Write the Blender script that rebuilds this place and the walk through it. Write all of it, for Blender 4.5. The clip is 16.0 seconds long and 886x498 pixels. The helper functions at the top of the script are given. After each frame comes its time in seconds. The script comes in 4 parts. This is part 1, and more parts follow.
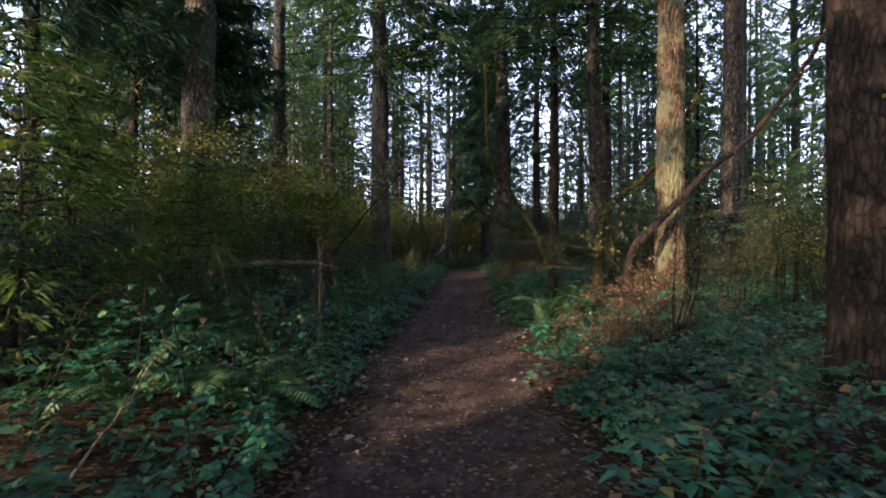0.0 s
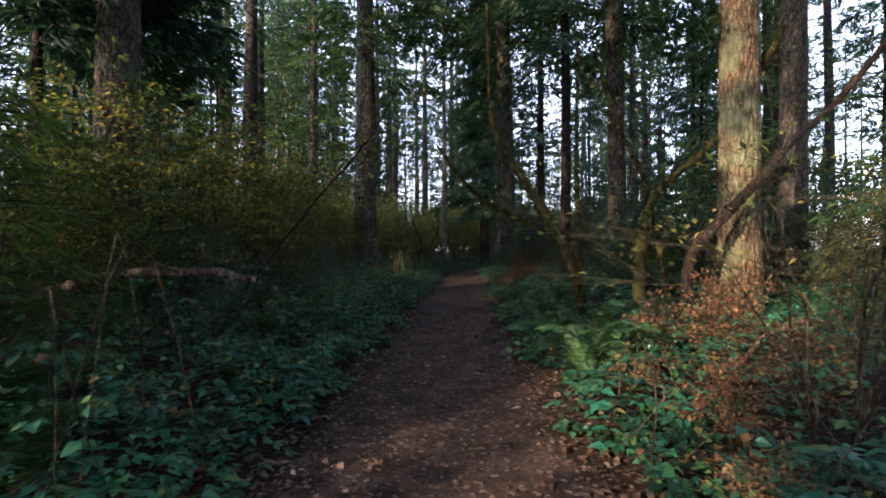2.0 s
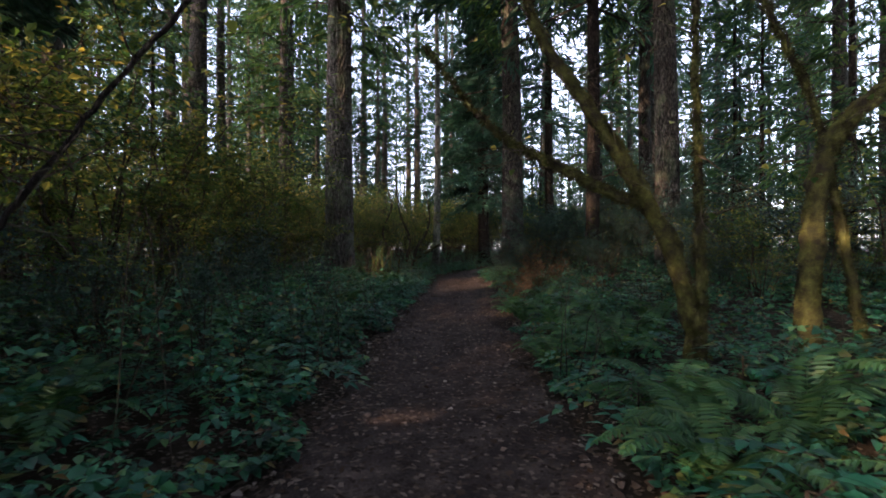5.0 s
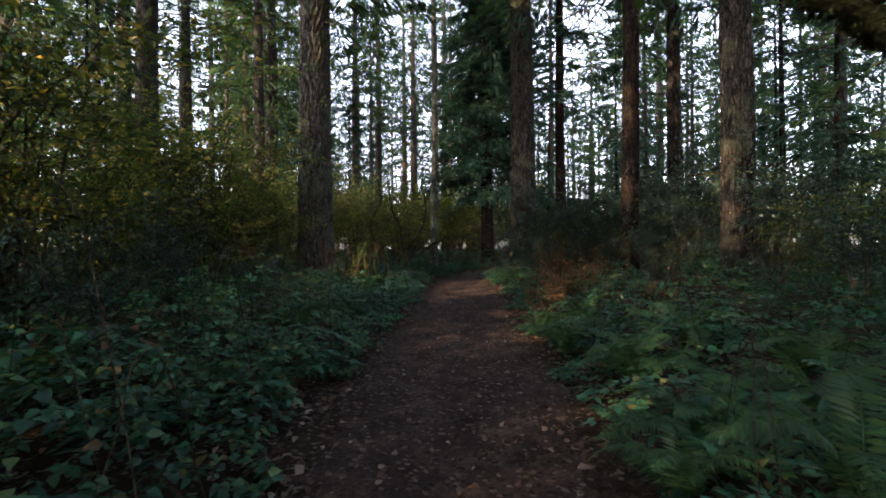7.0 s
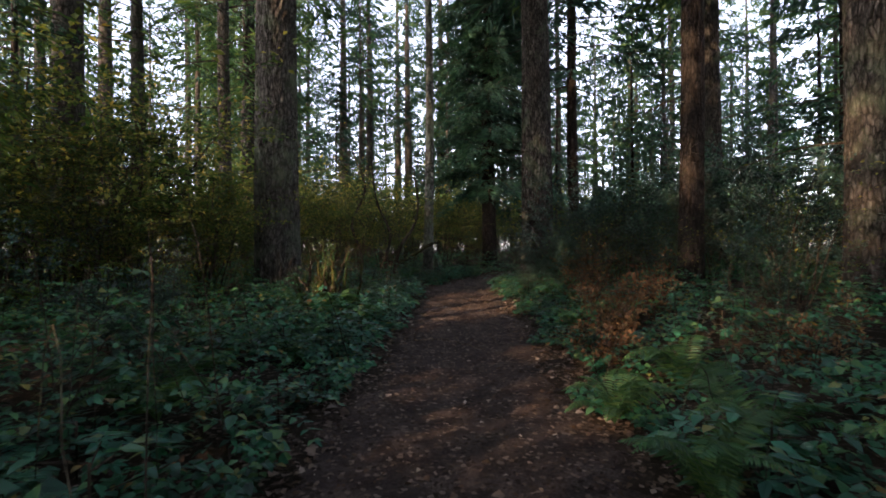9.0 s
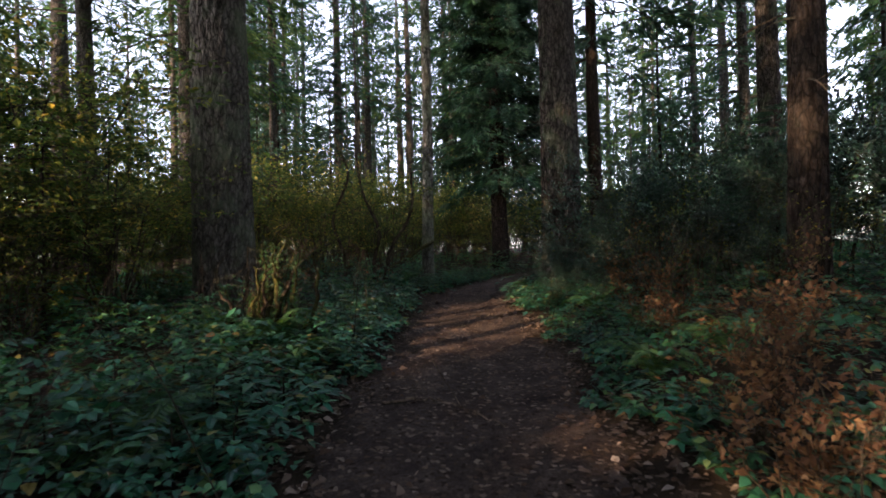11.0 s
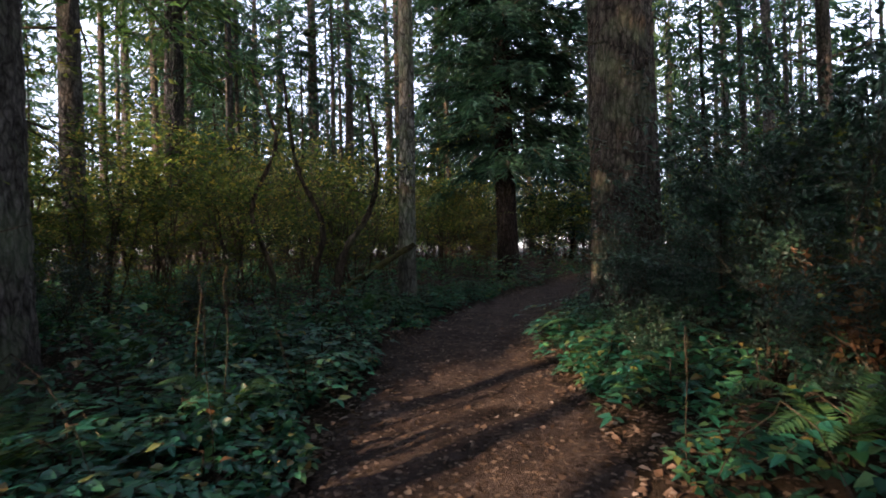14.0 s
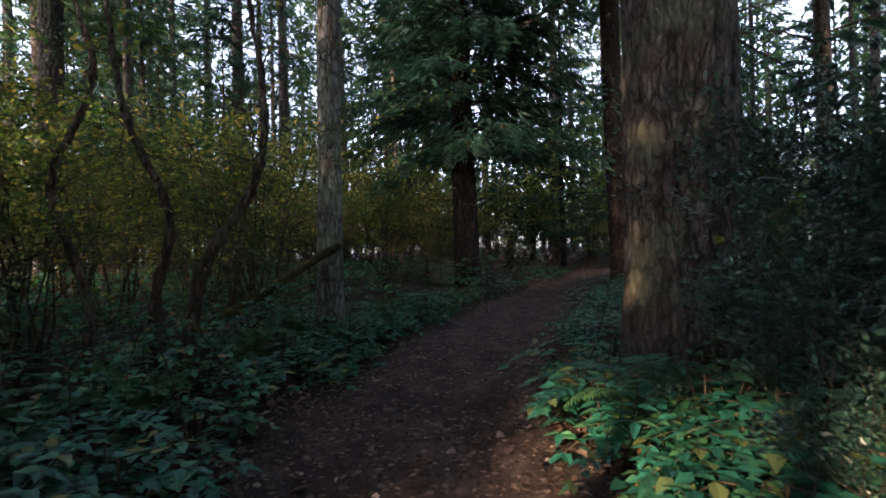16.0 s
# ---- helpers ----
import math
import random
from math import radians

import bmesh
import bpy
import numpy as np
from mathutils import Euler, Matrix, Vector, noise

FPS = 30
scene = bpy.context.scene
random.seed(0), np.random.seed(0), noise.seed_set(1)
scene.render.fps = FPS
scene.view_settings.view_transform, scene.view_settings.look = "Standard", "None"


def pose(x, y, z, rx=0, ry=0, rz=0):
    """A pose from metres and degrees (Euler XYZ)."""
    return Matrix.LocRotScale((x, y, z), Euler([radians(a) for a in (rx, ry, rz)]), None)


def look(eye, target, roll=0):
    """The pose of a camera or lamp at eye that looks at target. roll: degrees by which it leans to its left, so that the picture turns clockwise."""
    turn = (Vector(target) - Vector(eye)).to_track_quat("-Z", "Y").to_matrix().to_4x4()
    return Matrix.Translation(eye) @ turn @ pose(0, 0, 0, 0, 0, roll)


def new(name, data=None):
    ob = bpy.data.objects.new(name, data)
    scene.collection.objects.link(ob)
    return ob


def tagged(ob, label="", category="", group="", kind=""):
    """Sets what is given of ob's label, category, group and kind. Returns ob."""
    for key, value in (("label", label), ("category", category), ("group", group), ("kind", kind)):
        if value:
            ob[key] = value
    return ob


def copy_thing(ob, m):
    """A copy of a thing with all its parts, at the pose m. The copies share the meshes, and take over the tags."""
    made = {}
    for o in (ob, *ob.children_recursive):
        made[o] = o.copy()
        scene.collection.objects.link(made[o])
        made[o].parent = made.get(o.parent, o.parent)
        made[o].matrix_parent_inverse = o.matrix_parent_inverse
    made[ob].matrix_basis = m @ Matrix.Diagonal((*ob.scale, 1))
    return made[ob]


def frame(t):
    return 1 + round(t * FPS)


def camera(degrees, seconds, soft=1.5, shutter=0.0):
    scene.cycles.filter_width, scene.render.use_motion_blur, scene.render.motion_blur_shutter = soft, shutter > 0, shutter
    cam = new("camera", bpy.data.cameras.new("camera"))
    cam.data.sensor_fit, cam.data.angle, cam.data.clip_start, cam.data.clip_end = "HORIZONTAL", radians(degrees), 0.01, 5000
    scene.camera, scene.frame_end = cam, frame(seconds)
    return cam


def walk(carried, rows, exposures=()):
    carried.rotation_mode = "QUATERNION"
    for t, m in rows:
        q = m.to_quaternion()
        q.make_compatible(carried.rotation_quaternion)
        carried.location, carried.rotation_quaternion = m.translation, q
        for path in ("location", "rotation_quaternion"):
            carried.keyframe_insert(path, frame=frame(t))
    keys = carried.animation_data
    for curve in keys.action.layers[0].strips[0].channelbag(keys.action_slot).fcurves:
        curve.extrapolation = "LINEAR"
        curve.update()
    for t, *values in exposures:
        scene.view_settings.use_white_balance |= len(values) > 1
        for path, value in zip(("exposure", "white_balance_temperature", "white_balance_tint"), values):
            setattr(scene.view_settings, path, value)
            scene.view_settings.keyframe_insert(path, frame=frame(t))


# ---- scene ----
# ---------------------------------------------------------------- camera
cam = camera(82.8, 16.0, soft=1.8, shutter=0.2)
METRES, EYE, TILT, LEAN, TURN = 24.5, 1.44, 0.0, 0.0, 0.0
ROWS = [
    (0.0, 0.0, 0.0, 0.0, 0.0, 0.0, -0.0),
    (0.5, 0.0003, 0.0339, -0.0011, -0.05, 0.03, -0.04),
    (1.0, 0.0028, 0.0655, -0.0008, -0.15, 0.03, 0.0),
    (1.5, 0.0042, 0.0977, -0.0013, -0.28, -0.02, 0.0),
    (2.0, 0.0074, 0.1283, -0.0006, -0.19, 0.19, 0.06),
    (2.5, 0.0079, 0.1593, -0.002, -0.33, 0.02, -0.14),
    (3.0, 0.0094, 0.1904, -0.0011, -0.37, 0.12, -0.12),
    (3.5, 0.0091, 0.2202, -0.0019, -0.62, -0.04, -0.21),
    (4.0, 0.0091, 0.25, -0.0026, -0.72, 0.08, -0.12),
    (6.5, 0.0132, 0.4024, -0.0087, -0.99, 0.1, 0.12),
    (7.0, 0.0131, 0.4375, -0.0079, -0.97, 0.03, 0.22),
    (7.5, 0.0142, 0.4693, -0.0064, -1.05, 0.11, 0.13),
    (8.0, 0.014, 0.503, -0.0052, -1.18, 0.14, 0.2),
    (8.5, 0.0157, 0.5351, -0.0049, -1.25, 0.23, 0.21),
    (9.0, 0.016, 0.5671, -0.0053, -1.35, 0.16, 0.25),
    (11.5, 0.0278, 0.716, -0.0074, -0.23, 0.31, 1.48),
    (12.0, 0.0289, 0.749, -0.0076, -0.15, 0.26, 1.41),
    (12.5, 0.0311, 0.7822, -0.0062, -0.21, 0.26, 1.48),
    (13.0, 0.0323, 0.8142, -0.0049, -0.31, 0.31, 1.41),
    (13.5, 0.0338, 0.8471, -0.0033, -0.41, 0.27, 1.55),
    (14.0, 0.0354, 0.8772, -0.0014, -0.71, 0.34, 1.42),
    (14.5, 0.0365, 0.908, -0.0013, -1.07, 0.24, 1.57),
    (15.0, 0.0391, 0.9382, 0.0, -2.16, 0.29, 1.55),
    (15.5, 0.0403, 0.9687, 0.0001, -5.68, 0.16, 1.56),
    (16.0, 0.0428, 0.9979, 0.0003, -6.38, 0.23, 1.58),
]
walk(cam, [(t, pose(0, 0, EYE, TILT, LEAN, TURN) @ pose(METRES * x, METRES * y, METRES * z, 90 + pitch, roll, yaw)) for t, x, y, z, yaw, pitch, roll in ROWS],
     exposures=[(0.0, 1.55, 5800, 24), (4.0, 1.65, 5800, 23), (7.0, 1.8, 6300, 22), (13.0, 1.85, 6250, 23), (16.0, 1.95, 5900, 25)])

# ---------------------------------------------------------------- sky and sun
SUN_AZ, SUN_EL = -133.0, 18.0          # degrees clockwise from +y, and above the horizon
world = bpy.data.worlds.new("sky")
scene.world = world
world.use_nodes = True
wn, wl = world.node_tree.nodes, world.node_tree.links
sky = wn.new("ShaderNodeTexSky")
sky.sky_type = "NISHITA"
sky.sun_disc = False
sky.sun_elevation = radians(SUN_EL)
sky.sun_rotation = radians(SUN_AZ)
sky.air_density, sky.dust_density = 1.0, 1.8
haze = wn.new("ShaderNodeHueSaturation")     # thin bright haze over the blue
haze.inputs["Saturation"].default_value, haze.inputs["Value"].default_value = 0.55, 2.0
wl.new(sky.outputs[0], haze.inputs["Color"])
wl.new(haze.outputs[0], wn["Background"].inputs[0])
wn["Background"].inputs[1].default_value = 0.15
sun_data = bpy.data.lights.new("sun", "SUN")
sun_data.energy, sun_data.angle, sun_data.color = 5.0, radians(0.6), (1.0, 0.69, 0.39)
sun = new("sun", sun_data)
saz, sel = radians(SUN_AZ), radians(SUN_EL)
SUN_DIR = Vector((math.sin(saz) * math.cos(sel), math.cos(saz) * math.cos(sel), math.sin(sel)))
sun.matrix_world = look(SUN_DIR * 60, (0, 0, 0))

# ---------------------------------------------------------------- materials


def material(name, rough=0.8, spec=0.3):
    m = bpy.data.materials.new(name)
    m.use_nodes = True
    b = m.node_tree.nodes["Principled BSDF"]
    b.inputs["Roughness"].default_value = rough
    b.inputs["Specular IOR Level"].default_value = spec
    return m, m.node_tree.nodes, m.node_tree.links, b


def ramp(nodes, stops):
    r = nodes.new("ShaderNodeValToRGB")
    while len(r.color_ramp.elements) < len(stops):
        r.color_ramp.elements.new(0.5)
    for e, (p, c) in zip(r.color_ramp.elements, stops):
        e.position, e.color = p, (*c, 1)
    return r


def noise_node(nodes, links, scale, detail=5, stretch=None, rough=0.6, space="Object"):
    n = nodes.new("ShaderNodeTexNoise")
    n.inputs["Scale"].default_value, n.inputs["Detail"].default_value, n.inputs["Roughness"].default_value = scale, detail, rough
    co = nodes.new("ShaderNodeTexCoord")
    if stretch:
        mp = nodes.new("ShaderNodeMapping")
        mp.inputs["Scale"].default_value = stretch
        links.new(co.outputs[space], mp.inputs[0])
        links.new(mp.outputs[0], n.inputs["Vector"])
    else:
        links.new(co.outputs[space], n.inputs["Vector"])
    return n


def mix(nodes, links, fac, a, b, kind="MIX"):
    x = nodes.new("ShaderNodeMix")
    x.data_type, x.blend_type = "RGBA", kind
    for socket, value in ((0, fac), (6, a), (7, b)):
        if isinstance(value, (int, float)):
            x.inputs[socket].default_value = value
        elif isinstance(value, tuple):
            x.inputs[socket].default_value = (*value, 1)
        else:
            links.new(value, x.inputs[socket])
    return x.outputs[2]


def bump(nodes, links, b, height, strength, distance):
    k = nodes.new("ShaderNodeBump")
    k.inputs["Strength"].default_value, k.inputs["Distance"].default_value = strength, distance
    links.new(height, k.inputs["Height"])
    links.new(k.outputs[0], b.inputs["Normal"])


def leaf_material(name, stops, through_amount=0.4, rough=0.5, spec=0.35, lift=1.6):
    """Leaf blades: colour by piece and by plant, some light passing through."""
    m, n, l, b = material(name, rough, spec)
    g = n.new("ShaderNodeNewGeometry")
    r = ramp(n, stops)
    l.new(g.outputs["Random Per Island"], r.inputs[0])
    big = noise_node(n, l, 1.1, 3)
    br = ramp(n, [(0.32, (0.45, 0.45, 0.45)), (0.68, (1.35, 1.35, 1.35))])
    l.new(big.outputs["Fac"], br.inputs[0])
    col = mix(n, l, 1.0, r.outputs[0], br.outputs[0], "MULTIPLY")
    l.new(col, b.inputs["Base Color"])
    tr = n.new("ShaderNodeBsdfTranslucent")
    warm = mix(n, l, 1.0, col, (lift * 1.1, lift, lift * 0.45), "MULTIPLY")
    l.new(warm, tr.inputs[0])
    ms = n.new("ShaderNodeMixShader")
    ms.inputs[0].default_value = through_amount
    l.new(b.outputs[0], ms.inputs[1])
    l.new(tr.outputs[0], ms.inputs[2])
    l.new(ms.outputs[0], n["Material Output"].inputs[0])
    return m


def bark_material(name, dark, mid, light, moss=0.3, scale=1.0):
    """Furrowed bark: long upright plates, grey-green lichen and moss in patches."""
    m, n, l, b = material(name, 0.9, 0.15)
    warp = noise_node(n, l, 5 * scale, 4, (1, 1, 0.5), 0.6)
    co = n.new("ShaderNodeTexCoord")
    mp = n.new("ShaderNodeMapping")
    mp.inputs["Scale"].default_value = (1, 1, 0.36)
    l.new(co.outputs["Object"], mp.inputs[0])
    add = n.new("ShaderNodeVectorMath")
    add.operation = "MULTIPLY_ADD"
    add.inputs[1].default_value = (0.14, 0.14, 0.10)
    l.new(warp.outputs["Color"], add.inputs[0])
    l.new(mp.outputs[0], add.inputs[2])
    cell = n.new("ShaderNodeTexVoronoi")
    cell.feature = "DISTANCE_TO_EDGE"
    cell.inputs["Scale"].default_value = 15 * scale
    l.new(add.outputs[0], cell.inputs["Vector"])
    plates = noise_node(n, l, 13 * scale, 6, (1, 1, 0.3), 0.7)
    fine = noise_node(n, l, 60 * scale, 4, (1, 1, 0.4), 0.65)
    r = ramp(n, [(0.32, dark), (0.5, mid), (0.68, light)])
    l.new(plates.outputs["Fac"], r.inputs[0])
    rf = ramp(n, [(0.3, (0.55, 0.55, 0.55)), (0.7, (1.25, 1.25, 1.25))])
    l.new(fine.outputs["Fac"], rf.inputs[0])
    col = mix(n, l, 1.0, r.outputs[0], rf.outputs[0], "MULTIPLY")
    crack = ramp(n, [(0.0, (0.2, 0.19, 0.18)), (0.18, (1, 1, 1))])
    l.new(cell.outputs["Distance"], crack.inputs[0])
    col = mix(n, l, 0.85, col, crack.outputs[0], "MULTIPLY")
    patch = noise_node(n, l, 1.7, 5)
    rp = ramp(n, [(0.62 - 0.3 * moss, (0, 0, 0)), (0.78 - 0.3 * moss, (moss, moss, moss))])
    l.new(patch.outputs["Fac"], rp.inputs[0])
    col = mix(n, l, rp.outputs[0], col, (0.13, 0.17, 0.10))
    tone = n.new("ShaderNodeObjectInfo")
    rt = ramp(n, [(0, (0.75, 0.75, 0.75)), (1, (1.2, 1.15, 1.1))])
    l.new(tone.outputs["Random"], rt.inputs[0])
    col = mix(n, l, 1.0, col, rt.outputs[0], "MULTIPLY")
    l.new(col, b.inputs["Base Color"])
    both = mix(n, l, 0.3, mix(n, l, 0.4, crack.outputs[0], plates.outputs["Fac"]), fine.outputs["Fac"])
    bump(n, l, b, both, 1.0, 0.035)
    return m


def moss_material(name):
    m, n, l, b = material(name, 0.95, 0.1)
    big = noise_node(n, l, 7, 6, None, 0.7)
    fine = noise_node(n, l, 90, 3)
    r = ramp(n, [(0.38, (0.02, 0.016, 0.012)), (0.48, (0.036, 0.035, 0.013)), (0.6, (0.066, 0.068, 0.02)), (0.76, (0.13, 0.125, 0.035))])
    l.new(big.outputs["Fac"], r.inputs[0])
    l.new(mix(n, l, 0.6, r.outputs[0], mix(n, l, 1.0, r.outputs[0], fine.outputs["Fac"], "OVERLAY")), b.inputs["Base Color"])
    bump(n, l, b, fine.outputs["Fac"], 0.9, 0.02)
    return m


def soil_material(name, stops, leaf_fleck, coarse):
    m, n, l, b = material(name, 0.95, 0.12)
    big = noise_node(n, l, coarse, 6, None, 0.65)
    fine = noise_node(n, l, 55, 5, None, 0.7)
    r = ramp(n, stops)
    l.new(mix(n, l, 0.45, big.outputs["Fac"], fine.outputs["Fac"]), r.inputs[0])
    v = n.new("ShaderNodeTexVoronoi")
    v.inputs["Scale"].default_value = 34
    co = n.new("ShaderNodeTexCoord")
    l.new(co.outputs["Object"], v.inputs["Vector"])
    rv = ramp(n, [(0.0, (1, 1, 1)), (leaf_fleck, (1, 1, 1)), (leaf_fleck + 0.04, (0, 0, 0))])
    sep = n.new("ShaderNodeSeparateColor")
    l.new(v.outputs["Color"], sep.inputs[0])
    l.new(sep.outputs[0], rv.inputs[0])
    fleck = ramp(n, [(0.2, (0.03, 0.021, 0.016)), (0.65, (0.085, 0.06, 0.045)), (1.0, (0.20, 0.155, 0.125))])
    l.new(sep.outputs[1], fleck.inputs[0])
    l.new(mix(n, l, rv.outputs[0], r.outputs[0], fleck.outputs[0]), b.inputs["Base Color"])
    bump(n, l, b, mix(n, l, 0.5, fine.outputs["Fac"], big.outputs["Fac"]), 1.0, 0.06)
    return m


BARK = bark_material("fir bark", (0.018, 0.016, 0.014), (0.052, 0.047, 0.041), (0.115, 0.107, 0.094), 0.35)
BARK_PALE = bark_material("pale grey fir bark", (0.035, 0.03, 0.026), (0.105, 0.095, 0.083), (0.20, 0.185, 0.165), 0.5)
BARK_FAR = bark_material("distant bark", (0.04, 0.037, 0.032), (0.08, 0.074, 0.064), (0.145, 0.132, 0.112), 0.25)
BARK_GREY = bark_material("smooth grey bark", (0.055, 0.057, 0.05), (0.105, 0.11, 0.098), (0.17, 0.175, 0.16), 0.5, 0.8)
# dark tone carries the shade on trunks turned away from the sun
BARK_DARK = bark_material("shaded dark bark", (0.012, 0.009, 0.008), (0.028, 0.022, 0.018), (0.055, 0.044, 0.036), 0.12)
# lichen patches, plus warm sunlight put into the base tones
BARK_SUNNY = bark_material("sun-toned lichened fir bark", (0.035, 0.025, 0.017), (0.11, 0.08, 0.052), (0.20, 0.155, 0.10), 0.6)
TWIG = bark_material("twig bark", (0.03, 0.023, 0.017), (0.062, 0.05, 0.035), (0.11, 0.09, 0.064), 0.35)
DEADWOOD = bark_material("bleached dead wood", (0.06, 0.045, 0.034), (0.15, 0.115, 0.085), (0.27, 0.225, 0.18), 0.3)
MOSS = moss_material("moss")
PATH = soil_material("trodden path soil", [(0.36, (0.016, 0.012, 0.011)), (0.5, (0.052, 0.039, 0.034)), (0.64, (0.12, 0.092, 0.078))], 0.26, 3.0)
SOIL = soil_material("forest floor", [(0.3, (0.014, 0.011, 0.008)), (0.5, (0.03, 0.022, 0.015)), (0.7, (0.055, 0.04, 0.026))], 0.3, 1.6)
BRAMBLE = leaf_material("bramble leaves", [(0.0, (0.008, 0.045, 0.03)), (0.4, (0.019, 0.108, 0.06)), (0.75, (0.038, 0.155, 0.078)), (0.92, (0.10, 0.20, 0.07)), (0.97, (0.18, 0.15, 0.04)), (1.0, (0.16, 0.08, 0.035))], 0.3, 0.42, 0.5)
GRAPE = leaf_material("glossy compound leaves", [(0.0, (0.012, 0.08, 0.056)), (0.6, (0.024, 0.145, 0.09)), (0.9, (0.06, 0.17, 0.07)), (1.0, (0.22, 0.20, 0.05))], 0.25, 0.35, 0.5)
FERN = leaf_material("fern fronds", [(0.0, (0.025, 0.085, 0.035)), (0.6, (0.045, 0.125, 0.045)), (1.0, (0.09, 0.16, 0.05))], 0.35, 0.5, 0.35)
SHRUB = leaf_material("thin yellowing leaves", [(0.0, (0.022, 0.06, 0.022)), (0.5, (0.058, 0.092, 0.032)), (0.85, (0.14, 0.162, 0.048)), (1.0, (0.30, 0.24, 0.06))], 0.5, 0.55, 0.25)
EVERGREEN = leaf_material("small evergreen leaves", [(0.0, (0.009, 0.028, 0.022)), (0.6, (0.018, 0.052, 0.038)), (1.0, (0.042, 0.10, 0.06))], 0.12, 0.42, 0.4)
NEEDLE = leaf_material("conifer sprays", [(0.0, (0.03, 0.075, 0.04)), (0.6, (0.05, 0.11, 0.05)), (1.0, (0.09, 0.14, 0.05))], 0.45, 0.6, 0.2)
NEEDLE_DARK = leaf_material("hemlock sprays", [(0.0, (0.014, 0.048, 0.038)), (0.6, (0.025, 0.075, 0.052)), (1.0, (0.044, 0.105, 0.062))], 0.22, 0.55, 0.25)
NEEDLE_YOUNG = leaf_material("young conifer sprays", [(0.0, (0.035, 0.085, 0.025)), (0.6, (0.07, 0.13, 0.035)), (1.0, (0.14, 0.18, 0.05))], 0.45, 0.55, 0.25)
LITTER = leaf_material("fallen leaves", [(0.0, (0.06, 0.036, 0.022)), (0.55, (0.10, 0.068, 0.05)), (0.85, (0.17, 0.125, 0.095)), (1.0, (0.32, 0.27, 0.23))], 0.1, 0.8, 0.2, 1.1)
RUST = leaf_material("withered rust-brown leaves", [(0.0, (0.09, 0.05, 0.032)), (0.6, (0.17, 0.095, 0.055)), (1.0, (0.27, 0.18, 0.10))], 0.35, 0.7, 0.2, 1.2)

# ---------------------------------------------------------------- shape helpers
rng = np.random.default_rng(7)


class Shape:
    """Collects vertices and faces for one mesh."""

    def __init__(self):
        self.v, self.f, self.count = [], [], 0

    def add(self, verts, faces):
        verts = np.asarray(verts, float)
        self.v.append(verts)
        self.f.extend((np.asarray(faces, int) + self.count).tolist())
        self.count += len(verts)

    def mesh(self, name, mat, smooth=False):
        me = bpy.data.meshes.new(name)
        me.from_pydata(np.concatenate(self.v).tolist(), [], self.f)
        me.materials.append(mat)
        if smooth:
            me.polygons.foreach_set("use_smooth", [True] * len(me.polygons))
        me.update()
        return me


def unit(a):
    return a / np.maximum(np.linalg.norm(a, axis=-1, keepdims=True), 1e-9)


def blades(shape, p, d, n, length, width, fold=0.25, belly=0.45, bend=0.0):
    """Pointed blades, folded along the midrib: root p, direction d, upper side n."""
    p, d, n = np.atleast_2d(p), unit(np.atleast_2d(d)), np.atleast_2d(n)
    length, width = np.broadcast_to(length, len(p))[:, None], np.broadcast_to(width, len(p))[:, None]
    s = unit(np.cross(d, n))
    n = np.cross(s, d)
    mid = p + d * length * belly
    tip = p + d * length - n * length * bend
    left = mid + s * width * 0.5 + n * width * fold
    right = mid - s * width * 0.5 + n * width * fold
    v = np.stack([p, right, tip, left], 1).reshape(-1, 3)
    k = np.arange(len(p))[:, None] * 4
    shape.add(v, np.concatenate([k + [0, 1, 2], k + [0, 2, 3]], 1).reshape(-1, 3))


def broad(shape, p, d, n, length, width, droop=0.15):
    """Broader leaves with a rounded outline: eight corners, folded and drooping."""
    p, d, n = np.atleast_2d(p), unit(np.atleast_2d(d)), np.atleast_2d(n)
    length, width = np.broadcast_to(length, len(p))[:, None], np.broadcast_to(width, len(p))[:, None]
    s = unit(np.cross(d, n))
    n = np.cross(s, d)
    out = [p]
    for a, w, h in ((0.3, 0.48, 0.10), (0.66, 0.30, 0.04)):
        c = p + d * length * a - n * length * droop * a * a
        out += [c + s * width * w + n * width * h, c, c - s * width * w + n * width * h]
    out.append(p + d * length - n * length * droop)
    v = np.stack(out, 1).reshape(-1, 3)
    k = np.arange(len(p))[:, None] * 8
    f = np.concatenate([k + q for q in ([0, 2, 1], [0, 3, 2], [1, 2, 4], [2, 5, 4], [2, 3, 5], [3, 6, 5], [4, 5, 7], [5, 6, 7])], 1)
    shape.add(v, f.reshape(-1, 3))


def tube(shape, pts, radii, sides=6, ridge=None):
    """A tapering tube along pts. ridge(angle, along, radius) gives a factor on the radius."""
    pts = np.asarray(pts, float)
    radii = np.broadcast_to(radii, len(pts))
    t = unit(np.gradient(pts, axis=0))
    up = np.array([1.0, 0.03, 0.0]) if abs(t[0, 0]) < 0.8 else np.array([0.0, 0.03, 1.0])
    a = unit(np.cross(t, up))
    b = np.cross(t, a)
    ang = np.arange(sides) * 2 * np.pi / sides
    r = radii[:, None] * np.ones(sides)
    if ridge:
        r = r * ridge(ang[None, :], pts[:, 2][:, None], radii[:, None])
    v = pts[:, None] + (np.cos(ang)[None, :, None] * a[:, None] + np.sin(ang)[None, :, None] * b[:, None]) * r[:, :, None]
    k = np.arange(len(pts) - 1)[:, None] * sides + np.arange(sides)[None]
    j = np.arange(len(pts) - 1)[:, None] * sides + (np.arange(sides)[None] + 1) % sides
    q = np.stack([k, j, j + sides, k + sides], -1).reshape(-1, 4)
    shape.add(v.reshape(-1, 3), q)


